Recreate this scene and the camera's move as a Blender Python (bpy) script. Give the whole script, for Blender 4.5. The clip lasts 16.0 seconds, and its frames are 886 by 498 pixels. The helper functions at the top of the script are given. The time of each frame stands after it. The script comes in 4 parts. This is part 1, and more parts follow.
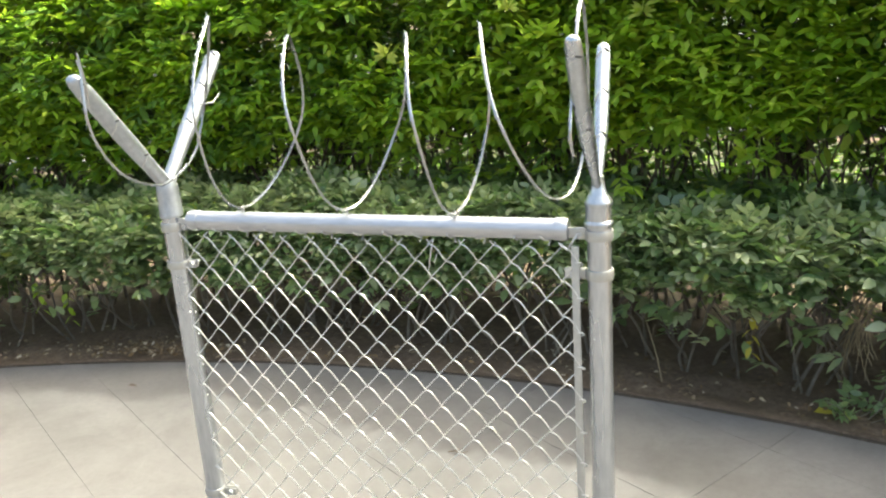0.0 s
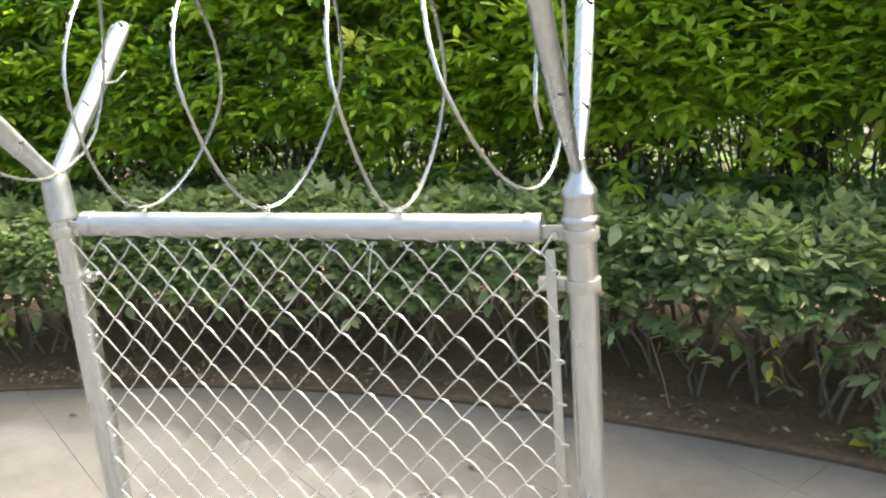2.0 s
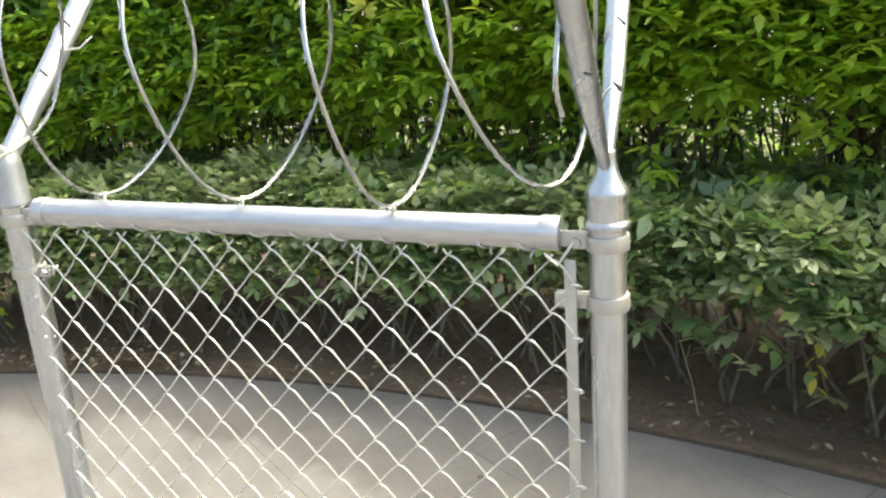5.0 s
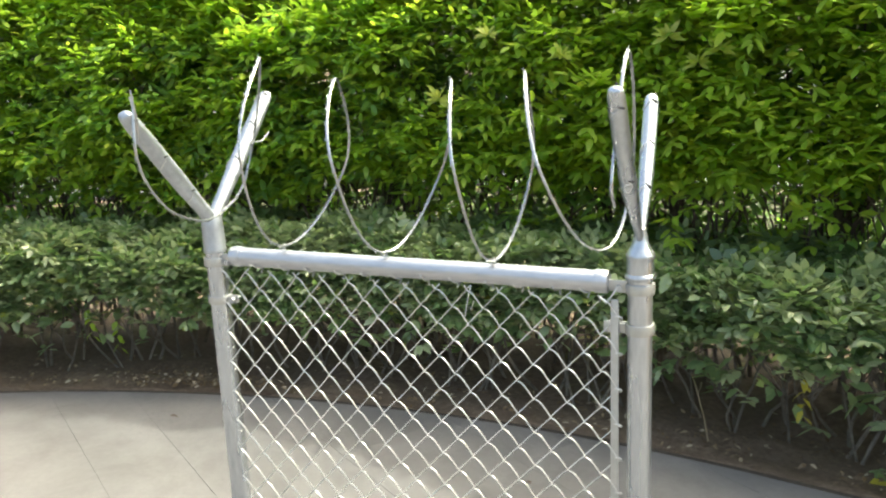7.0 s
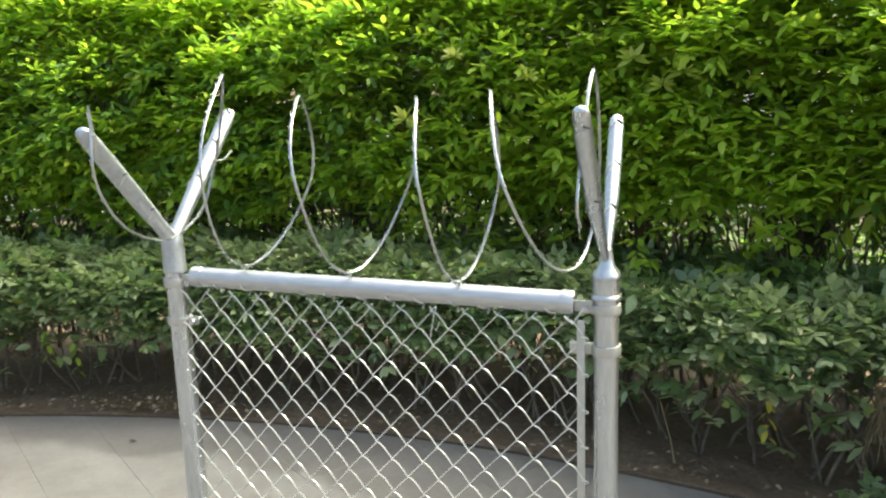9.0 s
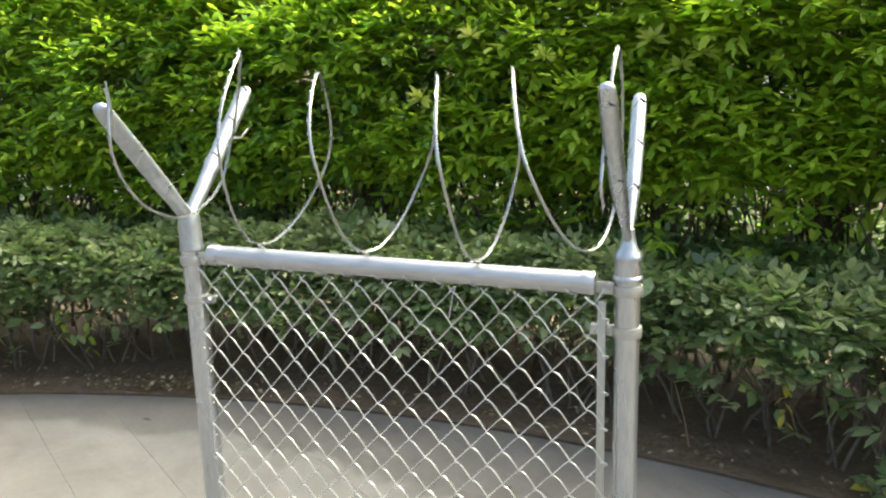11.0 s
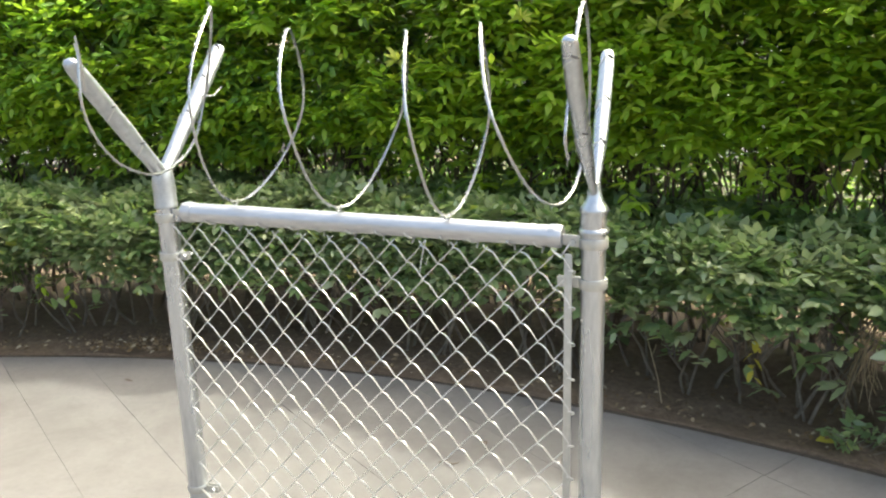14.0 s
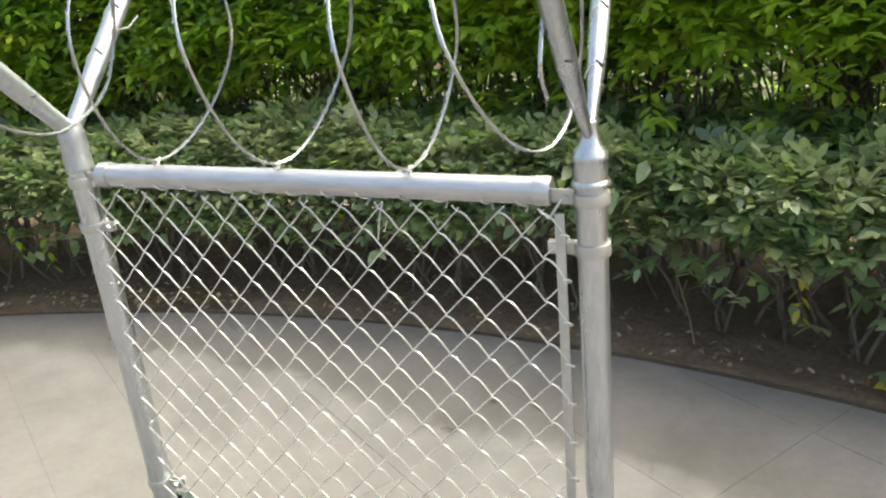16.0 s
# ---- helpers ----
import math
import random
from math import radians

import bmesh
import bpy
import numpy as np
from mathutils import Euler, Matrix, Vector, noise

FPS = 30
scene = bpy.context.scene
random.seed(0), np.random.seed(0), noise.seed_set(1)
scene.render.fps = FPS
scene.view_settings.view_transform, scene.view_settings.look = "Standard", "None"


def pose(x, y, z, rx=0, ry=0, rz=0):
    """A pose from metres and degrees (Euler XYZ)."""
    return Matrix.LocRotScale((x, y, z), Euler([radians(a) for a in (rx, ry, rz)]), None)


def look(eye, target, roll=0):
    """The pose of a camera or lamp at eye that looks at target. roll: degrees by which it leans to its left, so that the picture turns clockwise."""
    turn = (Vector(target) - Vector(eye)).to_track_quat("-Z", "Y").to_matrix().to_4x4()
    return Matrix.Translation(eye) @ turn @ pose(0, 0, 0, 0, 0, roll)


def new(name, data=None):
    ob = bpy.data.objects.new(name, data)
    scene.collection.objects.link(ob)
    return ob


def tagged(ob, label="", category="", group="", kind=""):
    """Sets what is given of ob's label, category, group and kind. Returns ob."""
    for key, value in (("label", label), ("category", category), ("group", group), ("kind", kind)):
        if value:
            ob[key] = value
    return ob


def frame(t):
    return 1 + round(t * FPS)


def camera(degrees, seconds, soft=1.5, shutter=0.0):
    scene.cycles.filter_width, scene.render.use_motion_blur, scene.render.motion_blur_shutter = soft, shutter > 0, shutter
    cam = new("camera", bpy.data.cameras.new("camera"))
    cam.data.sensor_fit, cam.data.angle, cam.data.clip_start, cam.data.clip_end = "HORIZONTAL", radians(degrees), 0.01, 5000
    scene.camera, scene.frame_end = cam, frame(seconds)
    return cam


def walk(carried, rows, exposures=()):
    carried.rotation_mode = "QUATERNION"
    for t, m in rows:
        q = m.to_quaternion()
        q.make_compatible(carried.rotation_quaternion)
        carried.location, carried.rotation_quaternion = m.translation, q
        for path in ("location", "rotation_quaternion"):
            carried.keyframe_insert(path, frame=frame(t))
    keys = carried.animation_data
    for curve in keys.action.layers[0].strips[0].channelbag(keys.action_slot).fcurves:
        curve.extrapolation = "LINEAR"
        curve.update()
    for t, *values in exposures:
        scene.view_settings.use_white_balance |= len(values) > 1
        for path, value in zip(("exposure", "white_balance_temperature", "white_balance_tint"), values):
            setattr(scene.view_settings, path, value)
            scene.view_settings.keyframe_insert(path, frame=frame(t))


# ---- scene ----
cam = camera(56.3, 16.0, soft=2.2)
METRES, EYE, TILT, LEAN, TURN = 1.92, 1.30, 0.0, 0.0, 18.0
ROWS = [
    (0.0, 0.0, 0.0, 0.0, -1.13, -15.91, 3.96),
    (0.5, 0.0008, 0.0088, -0.0015, -1.08, -16.12, 4.07),
    (1.0, 0.0088, 0.0299, -0.0017, -1.0, -16.63, 4.21),
    (1.5, 0.0237, 0.087, -0.0319, -0.86, -15.3, 4.75),
    (2.0, 0.0571, 0.1769, -0.061, -0.64, -15.0, 4.7),
    (2.5, 0.0763, 0.2446, -0.0781, -0.44, -14.81, 4.62),
    (3.0, 0.0968, 0.3098, -0.0798, 0.26, -15.66, 4.62),
    (3.2, 0.103, 0.335, -0.085, 0.45, -16.3, 4.5),
    (3.9, 0.1098, 0.3782, -0.0925, 0.65, -17.0, 4.3),
    (4.6, 0.0925, 0.3409, -0.0812, 0.95, -16.9, 4.1),
    (5.3, 0.0574, 0.239, -0.0537, 1.84, -16.73, 3.85),
    (5.5, 0.0451, 0.2021, -0.0434, 2.5, -16.63, 3.78),
    (6.0, 0.0258, 0.109, -0.0168, 4.03, -16.81, 3.77),
    (6.5, 0.0193, 0.0333, 0.0006, 4.47, -15.98, 3.31),
    (7.0, 0.0169, 0.0103, 0.0018, 3.07, -12.82, 2.58),
    (7.5, 0.0173, 0.0086, -0.0005, 1.77, -11.92, 2.32),
    (8.0, 0.0171, 0.013, -0.0016, 0.9, -11.38, 2.12),
    (8.5, 0.0172, 0.0201, -0.0024, 0.77, -11.41, 1.99),
    (9.0, 0.0191, 0.0202, -0.0017, 0.91, -11.43, 2.02),
    (11.5, 0.0062, 0.0283, -0.0114, 1.64, -12.91, 1.74),
    (12.0, 0.0124, 0.0163, -0.0158, 1.54, -13.27, 1.67),
    (12.5, 0.0166, 0.004, -0.018, 1.55, -13.45, 1.76),
    (13.0, 0.0186, 0.0072, -0.0195, 0.62, -13.61, 1.41),
    (13.5, 0.023, 0.0071, -0.0206, 0.62, -14.45, 1.48),
    (14.0, 0.0252, 0.0103, -0.0199, 0.67, -14.68, 1.7),
    (14.5, 0.0452, 0.0488, -0.0215, 0.44, -16.01, 2.05),
    (15.0, 0.0647, 0.1213, -0.0343, 0.42, -19.63, 2.85),
    (15.5, 0.0839, 0.1771, -0.0328, 0.33, -21.44, 4.04),
    (16.0, 0.0892, 0.1981, -0.0214, 2.32, -21.28, 5.3),
]
walk(cam, [(t, pose(0, 0, EYE, TILT, LEAN, TURN) @ pose(METRES * x, METRES * y, METRES * z, 90 + pitch, roll, yaw)) for t, x, y, z, yaw, pitch, roll in ROWS],
     [(0.0, 2.28, 7150, -3), (3.0, 2.36, 7500, -1), (6.5, 2.24, 7150, -4), (8.5, 2.06, 7000, -6), (11.5, 1.96, 7100, -5), (12.0, 1.98, 7100, -5), (12.5, 2.20, 7150, -4), (14.5, 2.26, 7200, -2), (16.0, 2.02, 7200, -2)])

# ---- world, sun and exposure ----
SUN_EL, SUN_AZ = 58.0, 45.0          # degrees above the horizon; degrees from +y towards +x
sun_way = Vector((math.cos(radians(SUN_EL)) * math.sin(radians(SUN_AZ)),
                  math.cos(radians(SUN_EL)) * math.cos(radians(SUN_AZ)),
                  math.sin(radians(SUN_EL))))
world = bpy.data.worlds.new("sky")
scene.world = world
world.use_nodes = True
wn = world.node_tree
sky = wn.nodes.new("ShaderNodeTexSky")
sky.sky_type = "NISHITA"
sky.sun_disc = False
sky.sun_elevation = radians(SUN_EL)
sky.sun_rotation = radians(SUN_AZ)
sky.air_density, sky.dust_density, sky.ozone_density = 0.7, 7.5, 0.25
wn.nodes["Background"].inputs["Strength"].default_value = 0.15
wn.links.new(sky.outputs["Color"], wn.nodes["Background"].inputs["Color"])
sun = new("sun", bpy.data.lights.new("sun", "SUN"))
sun.data.energy, sun.data.angle, sun.data.color = 1.06, radians(0.6), (1.0, 0.985, 0.97)
sun.matrix_world = look(sun_way * 30, (0, 0, 0))


# ---- materials ----
class Nodes:
    """A small node-writing helper for one material."""

    def __init__(self, name):
        self.mat = bpy.data.materials.new(name)
        self.mat.use_nodes = True
        self.tree = self.mat.node_tree
        self.bsdf = self.tree.nodes["Principled BSDF"]
        self.out = self.tree.nodes["Material Output"]

    def add(self, kind, **values):
        node = self.tree.nodes.new(kind)
        for key, value in values.items():
            if key in node.inputs:
                node.inputs[key].default_value = value
        return node

    def link(self, a, b):
        self.tree.links.new(a, b)

    def noise(self, scale, detail=4.0, rough=0.55, coords="Object", distort=0.0):
        tc = self.add("ShaderNodeTexCoord")
        n = self.add("ShaderNodeTexNoise", Scale=scale, Detail=detail, Roughness=rough, Distortion=distort)
        self.link(tc.outputs[coords], n.inputs["Vector"])
        return n.outputs["Fac"]

    def ramp(self, fac, stops):
        r = self.add("ShaderNodeValToRGB")
        el = r.color_ramp.elements
        while len(el) < len(stops):
            el.new(0.5)
        for e, (p, c) in zip(el, stops):
            e.position, e.color = p, (*c, 1)
        self.link(fac, r.inputs["Fac"])
        return r.outputs["Color"]

    def mix(self, fac, a, b, blend="MIX"):
        m = self.add("ShaderNodeMix")
        m.data_type, m.blend_type = "RGBA", blend
        slots = [m.inputs[0], m.inputs[6], m.inputs[7]]
        for sock, value in zip(slots, (fac, a, b)):
            if isinstance(value, (int, float)):
                sock.default_value = value
            elif isinstance(value, tuple):
                sock.default_value = (*value, 1)
            else:
                self.link(value, sock)
        return m.outputs[2]

    def map(self, fac, lo, hi, a=0.0, b=1.0):
        m = self.add("ShaderNodeMapRange")
        for i, v in enumerate((a, b, lo, hi)):
            m.inputs[i + 1].default_value = v
        self.link(fac, m.inputs[0])
        return m.outputs[0]

    def bump(self, height, strength, distance):
        b = self.add("ShaderNodeBump", Strength=strength, Distance=distance)
        self.link(height, b.inputs["Height"])
        self.link(b.outputs["Normal"], self.bsdf.inputs["Normal"])
        return b.outputs["Normal"]

    def set(self, **values):
        for key, value in values.items():
            sock = self.bsdf.inputs[key.replace("_", " ")]
            if isinstance(value, (int, float)):
                sock.default_value = value
            elif isinstance(value, tuple):
                sock.default_value = (*value, 1)
            else:
                self.link(value, sock)


def zinc(name, dark, light, rough_lo, rough_hi, metal=0.8, scale=60.0, drawn=(1.0, 1.0, 1.0)):
    """Hot-dipped zinc: fine spangle, broad dull patches, drawn out along the pipe."""
    m = Nodes(name)
    tc = m.add("ShaderNodeTexCoord")
    stretch = m.add("ShaderNodeMapping", Scale=drawn)
    m.link(tc.outputs["Object"], stretch.inputs["Vector"])

    def grain(size, detail):
        n = m.add("ShaderNodeTexNoise", Scale=size, Detail=detail, Roughness=0.6)
        m.link(stretch.outputs["Vector"], n.inputs["Vector"])
        return n.outputs["Fac"]

    fine, broad = grain(scale, 5), grain(7.0, 3)
    col = m.ramp(fine, [(0.3, dark), (0.7, light)])
    col = m.mix(m.map(broad, 0.0, 0.3, 0.45, 0.8), col, tuple(0.8 * c for c in dark))
    m.set(Base_Color=col, Metallic=metal, Roughness=m.map(broad, rough_lo, rough_hi, 0.25, 0.75))
    m.bump(fine, 0.06, 0.001)
    return m.mat


STEEL = zinc("galvanised_steel", (0.42, 0.445, 0.48), (0.54, 0.565, 0.60), 0.22, 0.36, metal=0.90, drawn=(2.0, 2.0, 0.35))
STEEL_DULL = zinc("dull_galvanised_steel", (0.37, 0.395, 0.43), (0.48, 0.505, 0.54), 0.34, 0.48, metal=0.85, drawn=(2.0, 1.0, 1.0))
STEEL_RAIL = zinc("galvanised_rail", (0.42, 0.43, 0.46), (0.53, 0.54, 0.57), 0.34, 0.46, metal=0.88, drawn=(0.35, 2.0, 2.0))
STEEL_WIRE = zinc("galvanised_wire", (0.58, 0.58, 0.57), (0.70, 0.70, 0.685), 0.36, 0.48, metal=0.75, scale=200)
STEEL_RAZOR = zinc("razor_steel", (0.42, 0.43, 0.44), (0.55, 0.56, 0.57), 0.23, 0.36, metal=0.94, scale=200)
STEEL_FLAT = zinc("flat_bar_steel", (0.42, 0.42, 0.405), (0.50, 0.50, 0.485), 0.34, 0.48, metal=0.7)


def slot_material():
    m = Nodes("dark_slot")
    f = m.noise(90)
    m.set(Base_Color=m.ramp(f, [(0.3, (0.03, 0.03, 0.035)), (0.8, (0.09, 0.09, 0.095))]), Roughness=0.6, Metallic=0.4)
    return m.mat


SLOT = slot_material()


def leaf_material(name, stops, rough, through_colour, share, spec=0.5):
    """Leaf: glossy top, light shining through, tint by leaf and by clump."""
    m = Nodes(name)
    geo = m.add("ShaderNodeNewGeometry")
    tint = m.ramp(geo.outputs["Random Per Island"], stops)
    clump = m.noise(3.2, 3, 0.6)
    col = m.mix(m.map(clump, 0.0, 0.35, 0.42, 0.72), tint, tuple(0.75 * c for c in stops[0][1]))
    fine = m.noise(70, 3)
    col = m.mix(m.map(fine, 0.0, 0.35, 0.5, 0.8), col, tuple(0.7 * c for c in stops[-1][1]))
    m.set(Base_Color=col, Roughness=rough, Specular_IOR_Level=spec)
    m.bump(m.noise(160, 2), 0.25, 0.001)
    tr = m.add("ShaderNodeBsdfTranslucent")
    m.link(m.mix(1.0, tint, through_colour, "MULTIPLY"), tr.inputs["Color"])
    ms = m.add("ShaderNodeMixShader", Fac=share)
    m.link(m.bsdf.outputs[0], ms.inputs[1])
    m.link(tr.outputs[0], ms.inputs[2])
    m.link(ms.outputs[0], m.out.inputs["Surface"])
    return m.mat


LEAF_TALL = leaf_material("tall_hedge_leaf", [(0.0, (0.118, 0.212, 0.066)), (0.45, (0.165, 0.282, 0.076)), (0.8, (0.215, 0.345, 0.080)), (1.0, (0.285, 0.40, 0.086))],
                          0.38, (1.8, 1.85, 1.0), 0.58, 0.48)
# young growth; the same light colour also stands in for sunlit foliage
LEAF_YOUNG_LIT = leaf_material("young_lit_leaf", [(0.0, (0.215, 0.345, 0.052)), (0.5, (0.295, 0.43, 0.058)), (0.85, (0.37, 0.485, 0.07)), (1.0, (0.49, 0.55, 0.10))],
                           0.38, (1.4, 1.45, 0.85), 0.58, 0.48)
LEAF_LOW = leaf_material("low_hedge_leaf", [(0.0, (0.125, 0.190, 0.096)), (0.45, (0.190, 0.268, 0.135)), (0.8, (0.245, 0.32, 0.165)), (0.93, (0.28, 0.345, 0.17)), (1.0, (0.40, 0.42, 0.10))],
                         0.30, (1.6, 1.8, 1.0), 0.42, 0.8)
# paler leaf colour that also carries the sunlit specks of the low hedge
LEAF_LOW_PALE_LIT = leaf_material("low_hedge_pale_lit_leaf", [(0.0, (0.28, 0.345, 0.20)), (0.6, (0.37, 0.425, 0.25)), (1.0, (0.48, 0.51, 0.31))],
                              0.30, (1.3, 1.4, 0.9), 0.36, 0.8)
LEAF_YELLOW = leaf_material("yellow_leaf", [(0.0, (0.40, 0.36, 0.04)), (1.0, (0.55, 0.48, 0.08))], 0.5, (1.3, 1.3, 0.8), 0.35)
LEAF_SHOOT = leaf_material("shoot_leaf", [(0.0, (0.42, 0.50, 0.10)), (1.0, (0.55, 0.58, 0.16))], 0.4, (1.2, 1.2, 0.8), 0.45)
LEAF_BROWN = leaf_material("brown_leaf", [(0.0, (0.060, 0.048, 0.036)), (1.0, (0.12, 0.095, 0.07))], 0.8, (1.0, 0.9, 0.8), 0.1, 0.2)
LEAF_DRY = leaf_material("dry_leaf", [(0.0, (0.10, 0.065, 0.035)), (0.5, (0.19, 0.13, 0.07)), (0.8, (0.32, 0.25, 0.16)), (1.0, (0.5, 0.44, 0.34))],
                         0.8, (1.0, 0.9, 0.8), 0.1, 0.2)


def bark_material(name, a, b):
    m = Nodes(name)
    f = m.noise(40, 6, 0.7)
    g = m.noise(6, 2)
    col = m.mix(m.map(g, 0.0, 0.6, 0.4, 0.7), m.ramp(f, [(0.3, a), (0.75, b)]), tuple(0.6 * c for c in a))
    m.set(Base_Color=col, Roughness=0.85)
    m.bump(f, 0.5, 0.002)
    return m.mat


BARK_TALL = bark_material("tall_hedge_bark", (0.070, 0.054, 0.038), (0.20, 0.155, 0.105))
STRAW = bark_material("dry_straw", (0.22, 0.17, 0.10), (0.42, 0.34, 0.22))
BARK_LOW = bark_material("low_hedge_bark", (0.085, 0.072, 0.058), (0.25, 0.215, 0.17))


def soil_material():
    m = Nodes("soil")
    f = m.noise(38, 8, 0.7)
    g = m.noise(3.1, 4, 0.6)
    col = m.ramp(f, [(0.25, (0.085, 0.062, 0.045)), (0.5, (0.155, 0.115, 0.083)), (0.8, (0.25, 0.195, 0.142))])
    col = m.mix(m.map(g, 0.0, 0.7, 0.4, 0.7), col, (0.135, 0.102, 0.072))
    m.set(Base_Color=col, Roughness=0.95, Specular_IOR_Level=0.15)
    m.bump(f, 0.8, 0.012)
    return m.mat


def slab_material():
    """Pale stamped concrete: clouded beige-grey with faint stains and per-slab tone."""
    m = Nodes("paving_slab")
    info = m.add("ShaderNodeObjectInfo")
    cloud = m.noise(2.6, 8, 0.72, "Object", 0.35)
    fine = m.noise(55, 6, 0.7)
    grit = m.noise(260, 2, 0.6)
    col = m.ramp(cloud, [(0.30, (0.090, 0.086, 0.085)), (0.48, (0.127, 0.122, 0.121)), (0.70, (0.162, 0.156, 0.155))])
    col = m.mix(m.map(fine, 0.0, 0.45, 0.5, 0.75), col, (0.103, 0.099, 0.097))
    col = m.mix(m.map(grit, 0.0, 0.30, 0.58, 0.80), col, (0.075, 0.073, 0.072))
    col = m.mix(m.map(m.noise(0.9, 3, 0.6), 0.0, 0.35, 0.5, 0.72), col, (0.130, 0.118, 0.114))
    col = m.mix(m.map(info.outputs["Random"], 0.0, 0.16), col, (0.118, 0.114, 0.113))
    m.set(Base_Color=col, Roughness=m.map(fine, 0.6, 0.85), Specular_IOR_Level=0.35)
    h = m.add("ShaderNodeMath")
    h.operation = "ADD"
    m.link(fine, h.inputs[0])
    m.link(grit, h.inputs[1])
    m.bump(h.outputs[0], 0.3, 0.0025)
    return m.mat


def plain_ground(name, a, b, scale, bump=0.4):
    m = Nodes(name)
    f = m.noise(scale, 6, 0.65)
    g = m.noise(scale / 14, 3)
    col = m.mix(m.map(g, 0.0, 0.6, 0.4, 0.7), m.ramp(f, [(0.3, a), (0.75, b)]), a)
    m.set(Base_Color=col, Roughness=0.9, Specular_IOR_Level=0.2)
    m.bump(f, bump, 0.004)
    return m.mat


SOIL = soil_material()
SLAB = slab_material()
JOINT = plain_ground("joint_dirt", (0.095, 0.092, 0.089), (0.14, 0.137, 0.134), 60)
KERB = plain_ground("kerb_concrete", (0.045, 0.036, 0.028), (0.085, 0.070, 0.056), 30)
OLIVE_BACKDROP = plain_ground("olive_backdrop", (0.055, 0.060, 0.030), (0.105, 0.10, 0.058), 26)
PALE_BACKDROP = plain_ground("pale_backdrop", (0.09, 0.09, 0.088), (0.14, 0.138, 0.135), 6)


def film_material():
    m = Nodes("green_plastic_film")
    f = m.noise(14, 4)
    m.set(Base_Color=m.ramp(f, [(0.3, (0.060, 0.080, 0.074)), (0.7, (0.125, 0.150, 0.140))]), Roughness=0.45, Specular_IOR_Level=0.4)
    m.bump(m.noise(30, 3), 0.3, 0.004)
    return m.mat


FILM = film_material()


# ---- mesh helpers ----
class Build:
    """Collects vertices and faces for one mesh."""

    def __init__(self):
        self.v, self.f, self.mi = [], [], []

    def face(self, ids, mi=0):
        self.f.append(tuple(ids))
        self.mi.append(mi)

    def tube(self, path, radius, n=8, caps=True, closed=False, mi=0):
        path = [Vector(p) for p in path]
        count = len(path)
        radii = radius if isinstance(radius, (list, tuple)) else [radius] * count
        start = len(self.v)
        side = None
        for i, p in enumerate(path):
            a = path[i - 1] if (i or closed) else p
            b = path[(i + 1) % count] if (i < count - 1 or closed) else p
            d = (b - a).normalized()
            if side is None:
                side = d.orthogonal().normalized()
            side = (side - d * side.dot(d))
            side = side.normalized() if side.length > 1e-6 else d.orthogonal().normalized()
            up = d.cross(side)
            for k in range(n):
                t = 2 * math.pi * k / n
                self.v.append(p + (side * math.cos(t) + up * math.sin(t)) * radii[i])
        for i in range(count if closed else count - 1):
            j = (i + 1) % count
            for k in range(n):
                l = (k + 1) % n
                self.face((start + i * n + k, start + i * n + l, start + j * n + l, start + j * n + k), mi)
        if caps and not closed:
            self.face([start + k for k in reversed(range(n))], mi)
            self.face([start + (count - 1) * n + k for k in range(n)], mi)
        return self

    def lathe(self, profile, n=24, at=(0, 0, 0), axis=(0, 0, 1), mi=0, close=False):
        """Turns (radius, height) pairs about an axis through at."""
        axis = Vector(axis).normalized()
        side = axis.orthogonal().normalized()
        up = axis.cross(side)
        at = Vector(at)
        start = len(self.v)
        for r, h in profile:
            for k in range(n):
                t = 2 * math.pi * k / n
                self.v.append(at + axis * h + (side * math.cos(t) + up * math.sin(t)) * r)
        rows = len(profile)
        for i in range(rows if close else rows - 1):
            j = (i + 1) % rows
            for k in range(n):
                l = (k + 1) % n
                self.face((start + i * n + k, start + i * n + l, start + j * n + l, start + j * n + k), mi)
        return self

    def box(self, lo, hi, bevel=0.0, mi=0):
        """A box with chamfered edges, through a small bmesh."""
        bm = bmesh.new()
        bmesh.ops.create_cube(bm, size=1.0)
        lo, hi = Vector(lo), Vector(hi)
        for v in bm.verts:
            v.co = Vector([(lo[i] + hi[i]) / 2 + v.co[i] * (hi[i] - lo[i]) for i in range(3)])
        if bevel:
            bmesh.ops.bevel(bm, geom=bm.edges[:], offset=bevel, segments=2, affect="EDGES", profile=0.6)
        start = len(self.v)
        bm.verts.index_update()
        self.v.extend(v.co.copy() for v in bm.verts)
        for f in bm.faces:
            self.face([start + v.index for v in f.verts], mi)
        bm.free()
        return self

    def mesh(self, name, mats, smooth=True):
        me = bpy.data.meshes.new(name)
        me.from_pydata([tuple(v) for v in self.v], [], self.f)
        for m in mats if isinstance(mats, (list, tuple)) else (mats,):
            me.materials.append(m)
        me.polygons.foreach_set("material_index", self.mi)
        me.polygons.foreach_set("use_smooth", [smooth] * len(self.f))
        if smooth:
            me.set_sharp_from_angle(angle=radians(40))
        me.update()
        return me


def part(name, shape, mats, parent, label="", smooth=True):
    """One mesh object under a thing or under a part. shape: a Build or a ready mesh."""
    me = shape if isinstance(shape, bpy.types.Mesh) else shape.mesh(name, mats, smooth)
    ob = new(name, me)
    ob.parent = parent
    if label:
        ob["label"] = label
    return ob


def thing(name, at, label, category, group="", kind=""):
    ob = new(name)
    ob.empty_display_size = 0.05
    ob.location = at
    return tagged(ob, label, category, group, kind)


